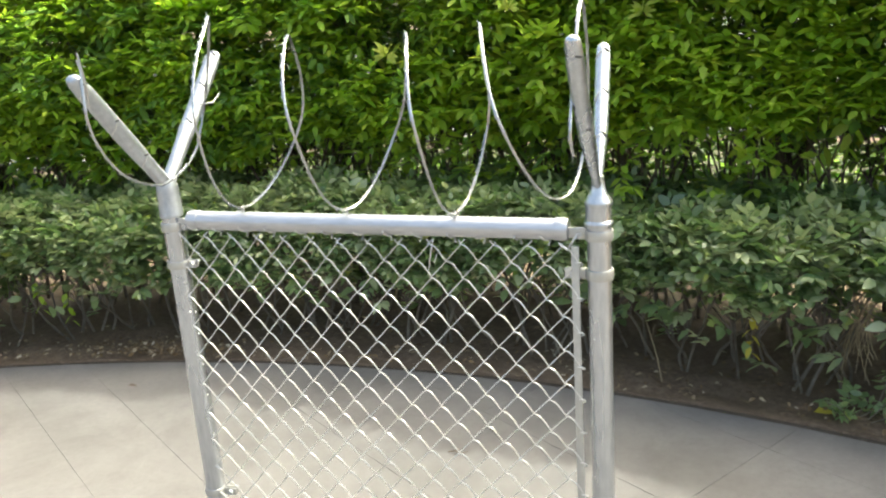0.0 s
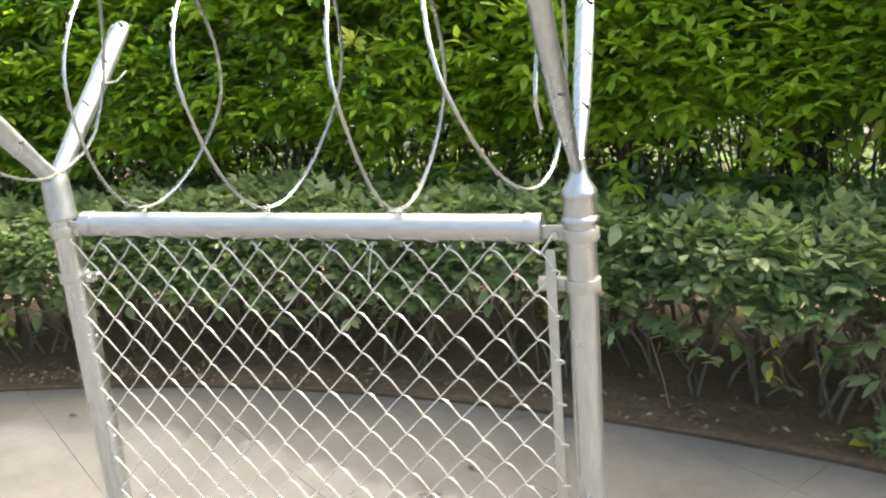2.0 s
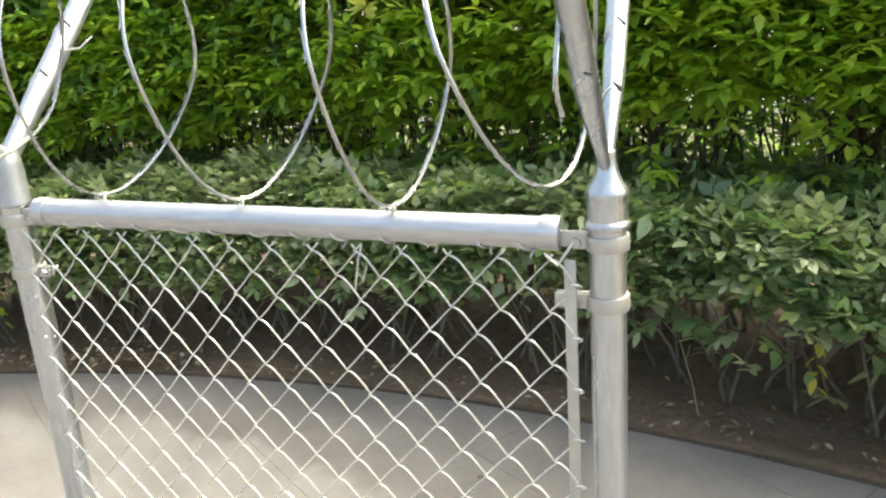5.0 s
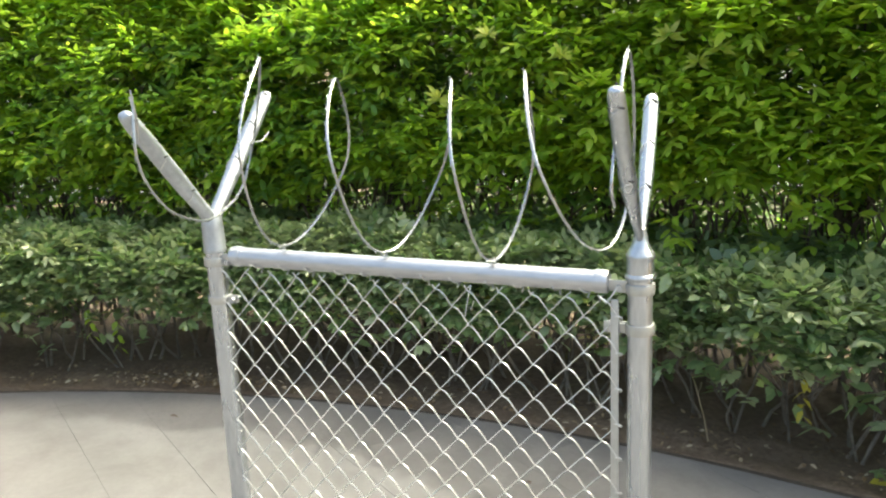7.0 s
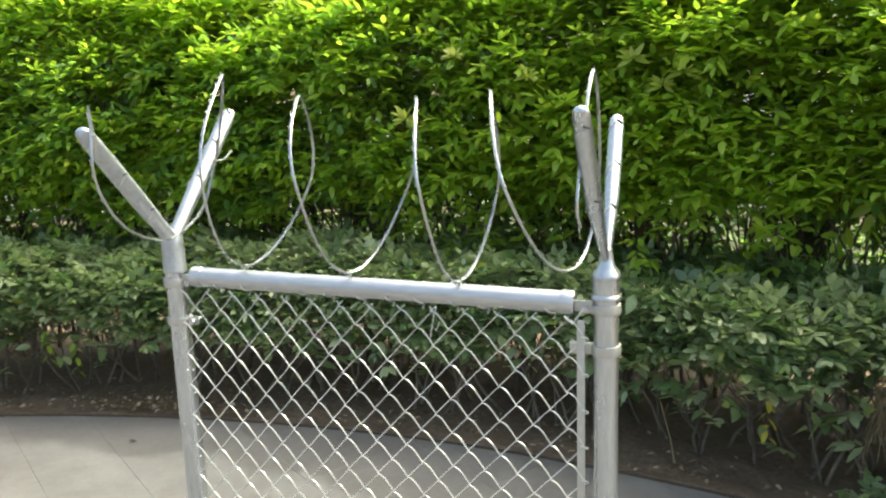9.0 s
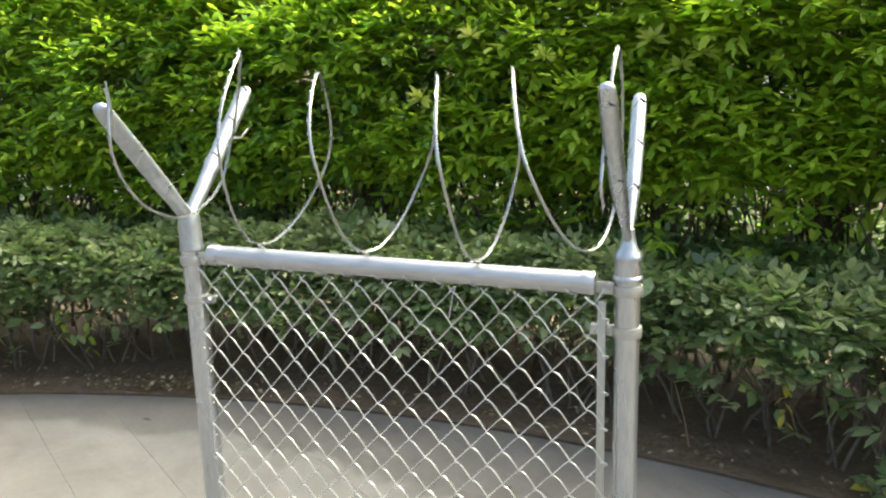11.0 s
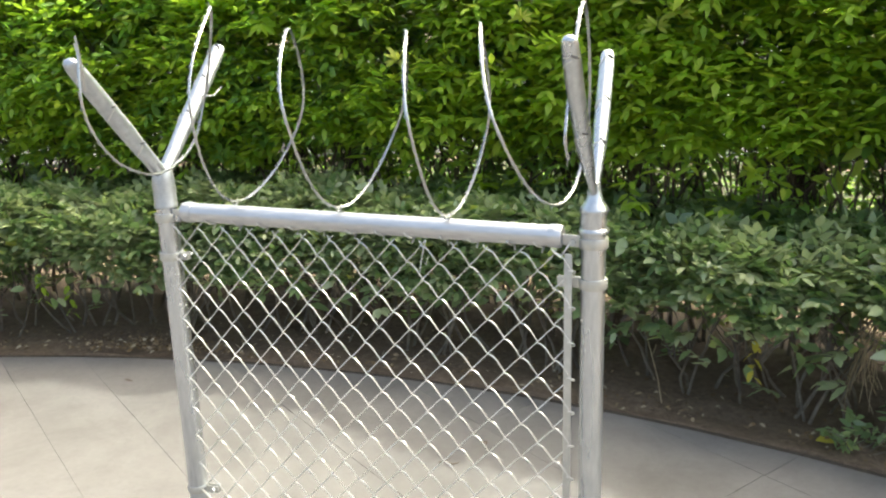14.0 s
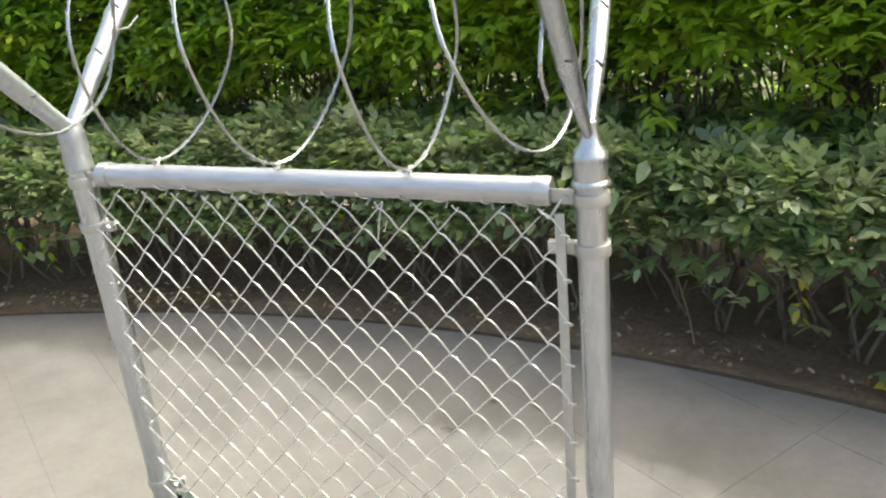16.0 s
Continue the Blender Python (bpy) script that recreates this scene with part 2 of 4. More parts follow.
def arc(centre, u, w, radius, a0, a1, n):
    centre, u, w = Vector(centre), Vector(u), Vector(w)
    return [centre + (u * math.cos(radians(a0 + (a1 - a0) * i / n)) + w * math.sin(radians(a0 + (a1 - a0) * i / n))) * radius for i in range(n + 1)]


# ---- the plaza: ground sheet, paving, kerb ----
CX, CY, PLAZA = -1.25, -2.66, 5.385       # centre and radius of the round paved place
rng = np.random.default_rng(7)


def ring(radius, angle, z=0.0):
    """A point on the circle round the plaza's centre; angle in degrees from +y towards +x."""
    return Vector((CX + radius * math.sin(radians(angle)), CY + radius * math.cos(radians(angle)), z))


def make_ground():
    """One sheet to the horizon: fine near the planting bed, coarse far away; level under the paving."""
    b = Build()
    radii = [0.0, 3.0, 5.3, 5.392, 5.404, 5.412, 5.43, 5.45] + [5.47 + 0.03 * i for i in range(40)] + [6.8, 7.2, 8, 10, 14, 25, 60, 200, 900, 3000]
    angles = [-180 + 5 * i for i in range(25)] + [-55 + 0.4 * i for i in range(276)] + [55.4 + 5 * i for i in range(25)]
    angles = [a for a in angles if a < 180]
    for r in radii:
        for a in angles:
            p = ring(r, a)
            if r <= 5.404:
                z = -0.045
            elif r < 7:
                z = -0.004 + 0.030 * noise.noise((p.x * 2.3, p.y * 2.3, 0)) + 0.018 * noise.noise((p.x * 9, p.y * 9, 3)) + 0.009 * noise.noise((p.x * 31, p.y * 31, 5))
            else:
                z = 0.0
            b.v.append((p.x, p.y, z))
    n = len(angles)
    for i in range(len(radii) - 1):
        for k in range(n):
            l = (k + 1) % n
            b.face((i * n + l, i * n + k, (i + 1) * n + k, (i + 1) * n + l))
    ob = new("ground", b.mesh("ground", SOIL))
    return tagged(ob, "bare brown garden soil running out to the horizon", "ground", kind="structure")


make_ground()


# added backdrop, no known road: gives whitish spots through the tall hedge
def make_far_backdrop():
    b = Build()
    for a in range(-60, 61, 2):
        for r, z in ((11.0, 0.0), (11.0, 0.035), (70.0, 0.035), (70.0, 0.0)):
            b.v.append(ring(r, a, z))
    for i in range(60):
        for k in range(3):
            b.face((i * 4 + k, i * 4 + k + 1, i * 4 + k + 5, i * 4 + k + 4))
    ob = new("road", b.mesh("road", PALE_BACKDROP, False))
    tagged(ob, "added pale backdrop ring far behind the hedges", "road", kind="structure")


make_far_backdrop()


# added backdrop, no known lawn: sets the olive brightness between the stems
def make_near_backdrop():
    b = Build()
    for a in range(-60, 61, 2):
        for r, z in ((8.0, 0.0), (8.05, 0.025), (10.5, 0.03), (10.5, 0.0)):
            b.v.append(ring(r, a, z))
    for i in range(60):
        for k in range(3):
            b.face((i * 4 + k, i * 4 + k + 1, i * 4 + k + 5, i * 4 + k + 4))
    ob = new("lawn", b.mesh("lawn", OLIVE_BACKDROP, False))
    tagged(ob, "added olive backdrop strip behind the hedges", "lawn", kind="structure")


make_near_backdrop()

# ---- the fence sample ----
PX_L, PX_R, PY = -1.175, -0.193, 1.60     # post axes
POST_R = 0.0240


def band(parent, name, x, z, r=0.0275, h=0.020, tab=None, label=""):
    """A pressed steel band round a post; tab: (x end, y) of its flat ears."""
    b = Build()
    b.lathe([(r - 0.003, -h / 2), (r, -h / 2), (r + 0.0008, -h / 2 + 0.003), (r + 0.0008, h / 2 - 0.003), (r, h / 2), (r - 0.003, h / 2)], 28, (x, PY, z))
    ob = part(name, b, STEEL_FLAT, parent, label)
    if tab:
        lo, hi = sorted((x + math.copysign(r * 0.8, tab - x), tab))
        for k, y in enumerate((PY - 0.0065, PY + 0.0035)):
            part("ear", Build().box((lo, y, z - h / 2), (hi, y + 0.003, z + h / 2), 0.0012), STEEL_FLAT, ob)
        bolt = Build()
        bx = (lo + hi) / 2 + math.copysign(0.006, tab - x)
        bolt.lathe([(0.0, -0.004), (0.0065, -0.0035), (0.007, 0.0), (0.0045, 0.001), (0.0045, 0.030), (0.0, 0.030)], 12, (bx, PY - 0.0105, z), (0, 1, 0))
        part("bolt", bolt, STEEL, ob)
    return ob


def post(x, collar_z, label, plain):
    ob = thing("fence_post", (x, PY, 0), label, "post", "posts of the fence sample")
    inv = Matrix.Translation((-x, -PY, 0))
    made = []
    b = Build().lathe([(POST_R - 0.003, -0.03), (POST_R, -0.03), (POST_R, collar_z + 0.01), (POST_R - 0.003, collar_z + 0.01)], 32, (x, PY, 0))
    made.append(part("pipe", b, STEEL, ob))
    # sleeve of the arm casting: rolled rim below, shoulder above
    z = collar_z
    b = Build().lathe([(0.0245, z - 0.002), (0.0275, z - 0.002), (0.0295, z + 0.001), (0.0298, z + 0.004), (0.0292, z + 0.007), (0.0262, z + 0.010),
                       (0.0256, z + 0.036), (0.0264, z + 0.039), (0.0277, z + 0.042), (0.0278, z + 0.046), (0.0262, z + 0.050), (0.0222, z + 0.056),
                       (0.0178, z + 0.064), (0.0146, z + 0.074), (0.0124, z + 0.086), (0.0112, z + 0.098), (0.0, z + 0.101)], 32, (x, PY, 0))
    if plain:
        b = Build().lathe([(0.0240, z - 0.002), (0.0258, z - 0.002), (0.0270, z + 0.001), (0.0270, z + 0.004), (0.0260, z + 0.008), (0.0254, z + 0.050),
                           (0.0248, z + 0.066), (0.0226, z + 0.080), (0.0180, z + 0.092), (0.0, z + 0.097)], 32, (x, PY, 0))
    made.append(part("arm_sleeve", b, STEEL_DULL if plain else STEEL, ob, "smooth sleeve under the fork" if plain else "cast sleeve with two rolled rims"))
    return ob, inv, made


def arm(parent, foot, tip, slots, wide=1.0, bow=0.0, around=(25, 75), mat=STEEL, least=0.0):
    """A pressed sheet-steel arm leaning out from the sleeve: pinched foot, faint ridges, flattened closed tip, wire slots."""
    foot, tip = Vector(foot), Vector(tip)
    d = (tip - foot).normalized()
    length = (tip - foot).length
    side = Vector((1, 0, 0))
    up = d.cross(side).normalized()
    n = 32
    b = Build()
    rows = [(0.0, 0.0085, 0.0105), (0.03, 0.0098, 0.0125), (0.06, 0.0122, 0.0150), (0.10, 0.0160, 0.0176), (0.14, 0.0180, 0.0182), (length * 0.7, 0.0184, 0.0180), (length - 0.045, 0.0182, 0.0170),
            (length - 0.018, 0.0172, 0.0148), (length - 0.007, 0.0150, 0.0118), (length - 0.002, 0.0105, 0.0080), (length, 0.0035, 0.0028)]

    def axis(h):
        return foot + d * h - side * bow * math.sin(math.pi * h / length)

    for h, rs, ru in rows:
        if h < 0.15:
            rs, ru = max(rs, least), max(ru, least)
        for k in range(n):
            t = 2 * math.pi * k / n
            press = wide * (1 + 0.03 * math.cos(4 * t) * min(1, h / 0.1))
            b.v.append(axis(h) + side * math.cos(t) * rs * press + up * math.sin(t) * ru * press)
    for i in range(len(rows) - 1):
        for k in range(n):
            l = (k + 1) % n
            b.face((i * n + k, i * n + l, (i + 1) * n + l, (i + 1) * n + k))
    b.face([k for k in reversed(range(n))])
    b.face([(len(rows) - 1) * n + k for k in range(n)])
    ob = part("arm", b, mat, parent, "galvanised arm with a pressed closed tip")
    toward = -up if up.y > 0 else up
    for s in slots:
        c = axis(s * length)
        # slot: a short dark cut with a bent wire keeper lying on below it
        a0, a1 = around
        cut = [p + d * (0.008 * i / 8) for i, p in enumerate(arc(c, side, toward, 0.0178 * wide, a0, a1, 8))]
        part("slot", Build().tube(cut, [0.0010, 0.0022, 0.0024, 0.0022, 0.0020, 0.0020, 0.0020, 0.0022, 0.0014], 6), SLOT, ob, "dark wire slot")
        keep = [p - d * (0.018 * (i / 8) ** 1.5) for i, p in enumerate(arc(c, side, toward, 0.0186 * wide, a1, a1 + 75, 8))]
        part("keeper", Build().tube(keep, 0.0011, 6), STEEL_WIRE, ob)
    return ob


def make_posts():
    specs = [
        (PX_L, 0.892, "galvanised round steel post with forked top, foot in plastic film", (1.345, 1.231), (1.862, 1.245), (0.30, 0.62, 0.93), (0.42, 0.70, 0.95), PX_L + 0.010),
        (PX_R, 0.878, "galvanised round steel post with a forked top beside the tension bar", (1.372, 1.250), (1.822, 1.215), (0.45, 0.90), (0.32, 0.62, 0.92), PX_R - 0.010),
    ]
    for x, cz, label, front, back, fs, bs, ax in specs:
        ob, inv, made = post(x, cz, label, x == PX_L)
        fx = ax
        wide = 1.05 if x == PX_L else 0.84
        coat = STEEL_DULL if x == PX_L else STEEL
        bow = 0.0 if x == PX_L else 0.0045
        made.append(arm(ob, (x, PY - 0.003, cz + 0.075), (fx, front[0], front[1]), fs, wide, bow, (-15, 15) if x == PX_L else (30, 75), coat, 0.0155 if x == PX_L else 0.0))
        made.append(arm(ob, (x, PY + 0.005, cz + 0.075), (fx, back[0], back[1]), bs, wide, 0.0, (30, 80), coat, 0.0155 if x == PX_L else 0.0))
        if x == PX_L:
            made.append(band(ob, "tension_band", x, 0.776, h=0.018, tab=x + 0.048))
            made.append(band(ob, "tension_band", x, 0.172, h=0.018, tab=x + 0.062))
            made.append(band(ob, "rail_band", x, 0.868, h=0.020, tab=x + 0.040))
        else:
            made.append(band(ob, "tension_band", x, 0.776, h=0.021, tab=x - 0.070))
            made.append(band(ob, "rail_band", x, 0.858, h=0.020, tab=x - 0.045))
        if x == PX_L:
            drip = Build().lathe([(0.0, -0.0012), (0.0022, -0.0006), (0.0026, 0.0), (0.0020, 0.0009), (0.0, 0.0014)], 8).mesh("zinc_drip", STEEL_WIRE)
            rnd = random.Random(2)
            for z in (0.83, 0.76, 0.735, 0.66, 0.655, 0.60, 0.52, 0.47, 0.44, 0.33, 0.27):
                t = rnd.uniform(-0.75, 0.1)
                o = part("zinc_drip", drip, None, ob, "")
                o.matrix_basis = Matrix.Translation((x + POST_R * math.cos(t), PY + POST_R * math.sin(t), z)) @ Matrix.Rotation(t, 4, "Z") @ Matrix.Rotation(radians(90), 4, "Y")
                made.append(o)
        for m in made:
            m.matrix_parent_inverse = inv


make_posts()


def make_rail():
    a, b_ = Vector((-1.128, PY, 0.8815)), Vector((-0.252, PY, 0.8675))
    d = (b_ - a).normalized()
    length = (b_ - a).length
    ob = thing("top_rail", a, "smooth galvanised round top rail between the posts", "rail")
    inv = Matrix.Translation(-a)
    made = [part("pipe", Build().lathe([(0.0, 0.012), (0.0218, 0.012), (0.0218, length - 0.012), (0.0, length - 0.012)], 36, a, d), STEEL_RAIL, ob)]
    for start, way in ((a, d), (b_, -d)):
        cup = Build().lathe([(0.0, 0.0), (0.0180, 0.0), (0.0222, 0.002), (0.0238, 0.007), (0.0238, 0.026), (0.0232, 0.028), (0.0221, 0.028)], 36, start, way)
        cap = part("rail_end_cup", cup, STEEL_RAIL, ob, "pressed steel end cup")
        made.append(cap)
        ear = Build()
        s = start - way * 0.001
        sign = 1 if way.x < 0 else -1
        x0, x1 = sorted((s.x - sign * 0.002, s.x + sign * 0.034))
        ear.box((x0, PY - 0.009, s.z - 0.016), (x1, PY - 0.0045, s.z + 0.006), 0.0015)
        made.append(part("rail_end_ear", ear, STEEL_FLAT, ob))
    # tie wire: one short hook at each diamond
    hook = None
    for k in range(13):
        x = -1.055 + 0.0692 * k + 0.004 * math.sin(k * 2.7)
        if x > -0.27:
            continue
        t = (x - a.x) / (b_.x - a.x)
        z = a.z + (b_.z - a.z) * t
        if hook is None:
            pts = arc((0, 0, 0), (0, -1, 0), (0, 0, -1), 0.0234, 34, 100, 10)
            pts = [Vector((0.013 * i / 10 - 0.006, p.y, p.z)) for i, p in enumerate(pts)]
            pts = [pts[0] + Vector((-0.002, 0.003, 0.002))] + pts + [Vector((0.009, -0.010, -0.032))]
            hook = Build().tube(pts, 0.0021, 6).mesh("tie_wire", STEEL_WIRE)
        tie = part("tie_wire", hook, None, ob)
        tie.location = (x, PY, z)
        tie.rotation_euler = (0.15 * math.sin(k * 5.1), 0, 0.25 * math.sin(k * 3.3))
        made.append(tie)
    for m in made:
        m.matrix_parent_inverse = inv


make_rail()


def make_mesh():
    """Chain-link fabric: upright spirals hooked into one another, tied to the rail and a flat bar."""
    my = PY - 0.022
    def column(k):
        return -0.3355 + 0.0347 * k + 0.0017 * max(0, -12 - k)

    ob = thing("chain_link_mesh", (-0.68, my, 0.10), "galvanised chain-link mesh with square diamond openings", "fence mesh")
    inv = Matrix.Translation((0.68, -my, -0.10))
    rnd = random.Random(3)
    for j in range(-24, 3):
        pts, thick = [], []
        # the fabric is pulled a little tighter towards the plain post
        rise, top = 0.03745, 0.838 + 0.0013 * max(0, -12.5 - j)
        # corners from top to bottom, alternating between the two sides
        corners = []
        # first corner sits on whichever side is highest under the rail
        left_phase = 0 if j % 2 == 0 else 1
        m = -1
        while True:
            edge = j if (m % 2 == 0) == (left_phase == 0) else j + 1
            cz = top - rise * m
            if cz < 0.10:
                break
            corners.append((column(edge), cz, edge - j))
            m += 1
        sag = rnd.uniform(-0.0015, 0.0015)
        xs, ys = rnd.uniform(-0.0012, 0.0012), rnd.uniform(-0.0015, 0.0015)
        for (ax, az, ae), (bx, bz, be) in zip(corners, corners[1:]):
            down_right = bx > ax
            steps = 7
            for i in range(steps):
                t = i / steps
                e = t * t * (3 - 2 * t)
                # strand: bows up on the way down, hooks sharply at its corner
                bow = math.sin(math.pi * t)
                px = ax + (bx - ax) * t
                pz = az + (bz - az) * t + (0.0118 * bow if down_right else 0.0) + sag
                py = my + ys + (-0.0048 * bow if down_right else 0.0040 * bow)
                over = 0.0012 * math.cos(math.pi * t) ** 8
                px += over * (1 if (ae == 1) == (t < 0.5) else -1)
                if pz < 0.8815 - 0.014 * (px + 1.128) / 0.876 - 0.0205:
                    pts.append((px + xs, py, pz))
                    # one wire gauge in truth; dimmer strands drawn thinner to imitate their shading
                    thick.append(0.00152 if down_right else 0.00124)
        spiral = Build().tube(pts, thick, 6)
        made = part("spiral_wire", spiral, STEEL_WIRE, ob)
        made.matrix_parent_inverse = inv
    return ob


make_mesh()


def make_bar():
    x, y = -0.2385, PY - 0.020
    ob = thing("tension_bar", (x, y, 0.06), "flat galvanised tension bar threaded through the mesh edge", "tension bar")
    inv = Matrix.Translation((-x, -y, -0.06))
    bar = part("bar", Build().box((x - 0.0078, y - 0.0028, 0.06), (x + 0.0078, y + 0.0028, 0.838), 0.0012), STEEL_FLAT, ob)
    bar.matrix_parent_inverse = inv
    loop = Build().tube(arc((0, 0, 0), (1, 0, 0), (0, -0.75, 0.66), 0.0085, -120, 120, 12), 0.0016, 6).mesh("end_loop", STEEL_WIRE)
    for k in range(9):
        o = part("end_loop", loop, None, ob)
        o.location = (x + 0.0055, y, 0.8005 - 0.0749 * k)
        o.matrix_parent_inverse = inv
        o.rotation_euler = (0.2 * math.sin(k * 3.0), 0, 0.2 * math.sin(k * 1.7))
    # bent clip over the top corner of the mesh
    clip = part("corner_hook", Build().tube([(x - 0.03, y - 0.006, 0.845), (x - 0.014, y - 0.010, 0.833), (x - 0.004, y - 0.008, 0.848), (x + 0.005, y - 0.002, 0.862)], 0.002, 6), STEEL_WIRE, ob)
    clip.matrix_parent_inverse = inv


make_bar()


def coil_path():
    """The razor coil as its turning points (near, bottom, far, apex, ...), smoothed to a curve."""
    near_y, far_y = 1.45, 1.76
    keys = [(-1.143, 1.352, 1.262), (-1.135, 1.338, 1.133), (-1.135, 1.395, 1.040), (-1.135, 1.485, 0.990), (-1.133, 1.568, 0.984),
            (-1.130, 1.665, 1.030), (-1.122, 1.713, 1.126), (-1.070, 1.677, 1.230), (-1.007, 1.60, 1.325),
            (-0.974, near_y, 1.125), (-0.985, 1.60, 0.912), (-0.900, far_y, 1.075), (-0.822, 1.60, 1.277),
            (-0.764, near_y, 1.118), (-0.732, 1.60, 0.907), (-0.653, far_y, 1.073), (-0.566, 1.60, 1.266),
            (-0.510, near_y, 1.100), (-0.488, 1.60, 0.900), (-0.447, far_y, 1.068), (-0.414, 1.60, 1.276),
            (-0.347, near_y, 1.102), (-0.271, 1.60, 0.930), (-0.232, 1.74, 1.045), (-0.216, 1.60, 1.306),
            (-0.220, near_y, 1.118), (-0.219, 1.462, 1.040)]
    pts = [Vector(k) for k in keys]
    out = []
    n = len(pts)
    for i in range(n - 1):
        p0, p1, p2, p3 = pts[max(i - 1, 0)], pts[i], pts[i + 1], pts[min(i + 2, n - 1)]
        m1 = (p2 - p0) * 0.5
        m2 = (p3 - p1) * 0.5
        # fuller quarter turns than a plain spline would give
        full = 1.30 if i > 7 else 1.0
        m1, m2 = m1 * full, m2 * full
        if i == 0:
            m1 = (p2 - p1)
        for s in range(16):
            t = s / 16
            h00, h10, h01, h11 = 2 * t**3 - 3 * t**2 + 1, t**3 - 2 * t**2 + t, -2 * t**3 + 3 * t**2, t**3 - t**2
            out.append(p1 * h00 + m1 * h10 + p2 * h01 + m2 * h11)
    out.append(pts[-1])
    return out


def make_coil():
    path = coil_path()
    base = Vector((-0.7, PY, 0.9))
    ob = thing("razor_wire_coil", base, "shiny galvanised razor wire coil stretched between the forked arms", "razor wire")
    inv = Matrix.Translation(-base)
    part("core_wire", Build().tube(path, 0.0016, 6), STEEL_RAZOR, ob).matrix_parent_inverse = inv
    # pressed tape wrapped round the core, a shallow channel
    b = Build()
    axis = [Vector((p.x, PY + 0.005, 1.09)) for p in path]
    for i, p in enumerate(path):
        d = (path[min(i + 1, len(path) - 1)] - path[max(i - 1, 0)]).normalized()
        outw = (p - axis[i])
        outw = (outw - d * outw.dot(d)).normalized()
        side = d.cross(outw)
        for u, w in ((-0.0028, 0.0010), (-0.0017, 0.0022), (0.0017, 0.0022), (0.0028, 0.0010), (0.0017, 0.0014), (-0.0017, 0.0014)):
            b.v.append(p + side * u + outw * w)
    for i in range(len(path) - 1):
        for k in range(6):
            l = (k + 1) % 6
            b.face((i * 6 + k, i * 6 + l, i * 6 + 6 + l, i * 6 + 6 + k))
    part("tape", b, STEEL_RAZOR, ob).matrix_parent_inverse = inv
    # blades: four-pointed barbs spaced along the tape
    blade = Build()
    th = 0.0003
    outline = [(-0.021, 0.0050), (-0.008, 0.0026), (0.008, 0.0026), (0.021, 0.0050), (0.012, 0.0004), (0.021, -0.0050), (0.008, -0.0026), (-0.008, -0.0026), (-0.021, -0.0050), (-0.012, 0.0004)]
    for z in (-th, th):
        for x, y in outline:
            blade.v.append((x, y, z + 0.0024))
    k = len(outline)
    blade.face([i for i in reversed(range(k))])
    blade.face([k + i for i in range(k)])
    for i in range(k):
        blade.face((i, (i + 1) % k, k + (i + 1) % k, k + i))
    blade_me = blade.mesh("blade", STEEL_RAZOR, False)
    run, last = 0.0, path[0]
    rnd = random.Random(11)
    for i in range(1, len(path) - 1):
        run += (path[i] - last).length
        last = path[i]
        if run < 0.050:
            continue
        run = 0.0
        d = (path[i + 1] - path[i - 1]).normalized()
        outw = path[i] - Vector((path[i].x, PY + 0.005, 1.09))
        outw = (outw - d * outw.dot(d)).normalized()
        side = outw.cross(d)
        m = Matrix((d, side, outw)).transposed().to_4x4()
        m.translation = path[i]
        m = m @ Matrix.Rotation(radians(90) + rnd.uniform(-0.35, 0.35), 4, "X")
        o = part("blade", blade_me, None, ob)
        o.matrix_parent_inverse = inv
        o.matrix_basis = m
    # wire ties that hold the coil to the rail and to the arms
    for at, dx in (((-0.488, PY - 0.004, 0.897), 0.012), ((-0.985, PY, 0.906), 0.008), ((-0.732, PY, 0.902), 0.008)):
        c = Vector(at)
        tie = Build().tube([c + Vector((-dx, -0.010, 0.010)), c + Vector((-dx * 0.4, -0.008, -0.004)), c + Vector((0, 0.006, 0.008)), c + Vector((dx * 0.5, -0.007, -0.002)), c + Vector((dx, -0.012, 0.012))], 0.0014, 6)
        part("coil_tie", tie, STEEL_WIRE, ob).matrix_parent_inverse = inv
    for foot, tip in (((-1.148, 1.355, 1.19), (-1.140, 1.345, 1.275)), ((-1.146, 1.36, 1.17), (-1.150, 1.352, 1.262)), ((-1.150, 1.74, 1.13), (-1.126, 1.795, 1.150))):
        f, t = Vector(foot), Vector(tip)
        mid = (f + t) / 2 + Vector((0.012, -0.006, -0.008))
        part("cut_end", Build().tube([f, mid, t], 0.0018, 6), STEEL_RAZOR, ob).matrix_parent_inverse = inv


make_coil()


def make_loose_wire():
    """A leftover tie hanging from the top of the mesh."""
    at = Vector((-0.532, PY - 0.030, 0.83))
    ob = new("loose_wire", Build().tube([(0, 0.008, 0.02), (-0.004, 0, 0.0), (-0.012, -0.002, -0.045), (-0.009, 0, -0.02), (0.0, 0.002, -0.03), (0.008, 0, -0.01)], 0.0011, 6).mesh("loose_wire", STEEL_WIRE))
    ob.location = at
    tagged(ob, "thin leftover tie wire hanging on the mesh", "wire")


make_loose_wire()


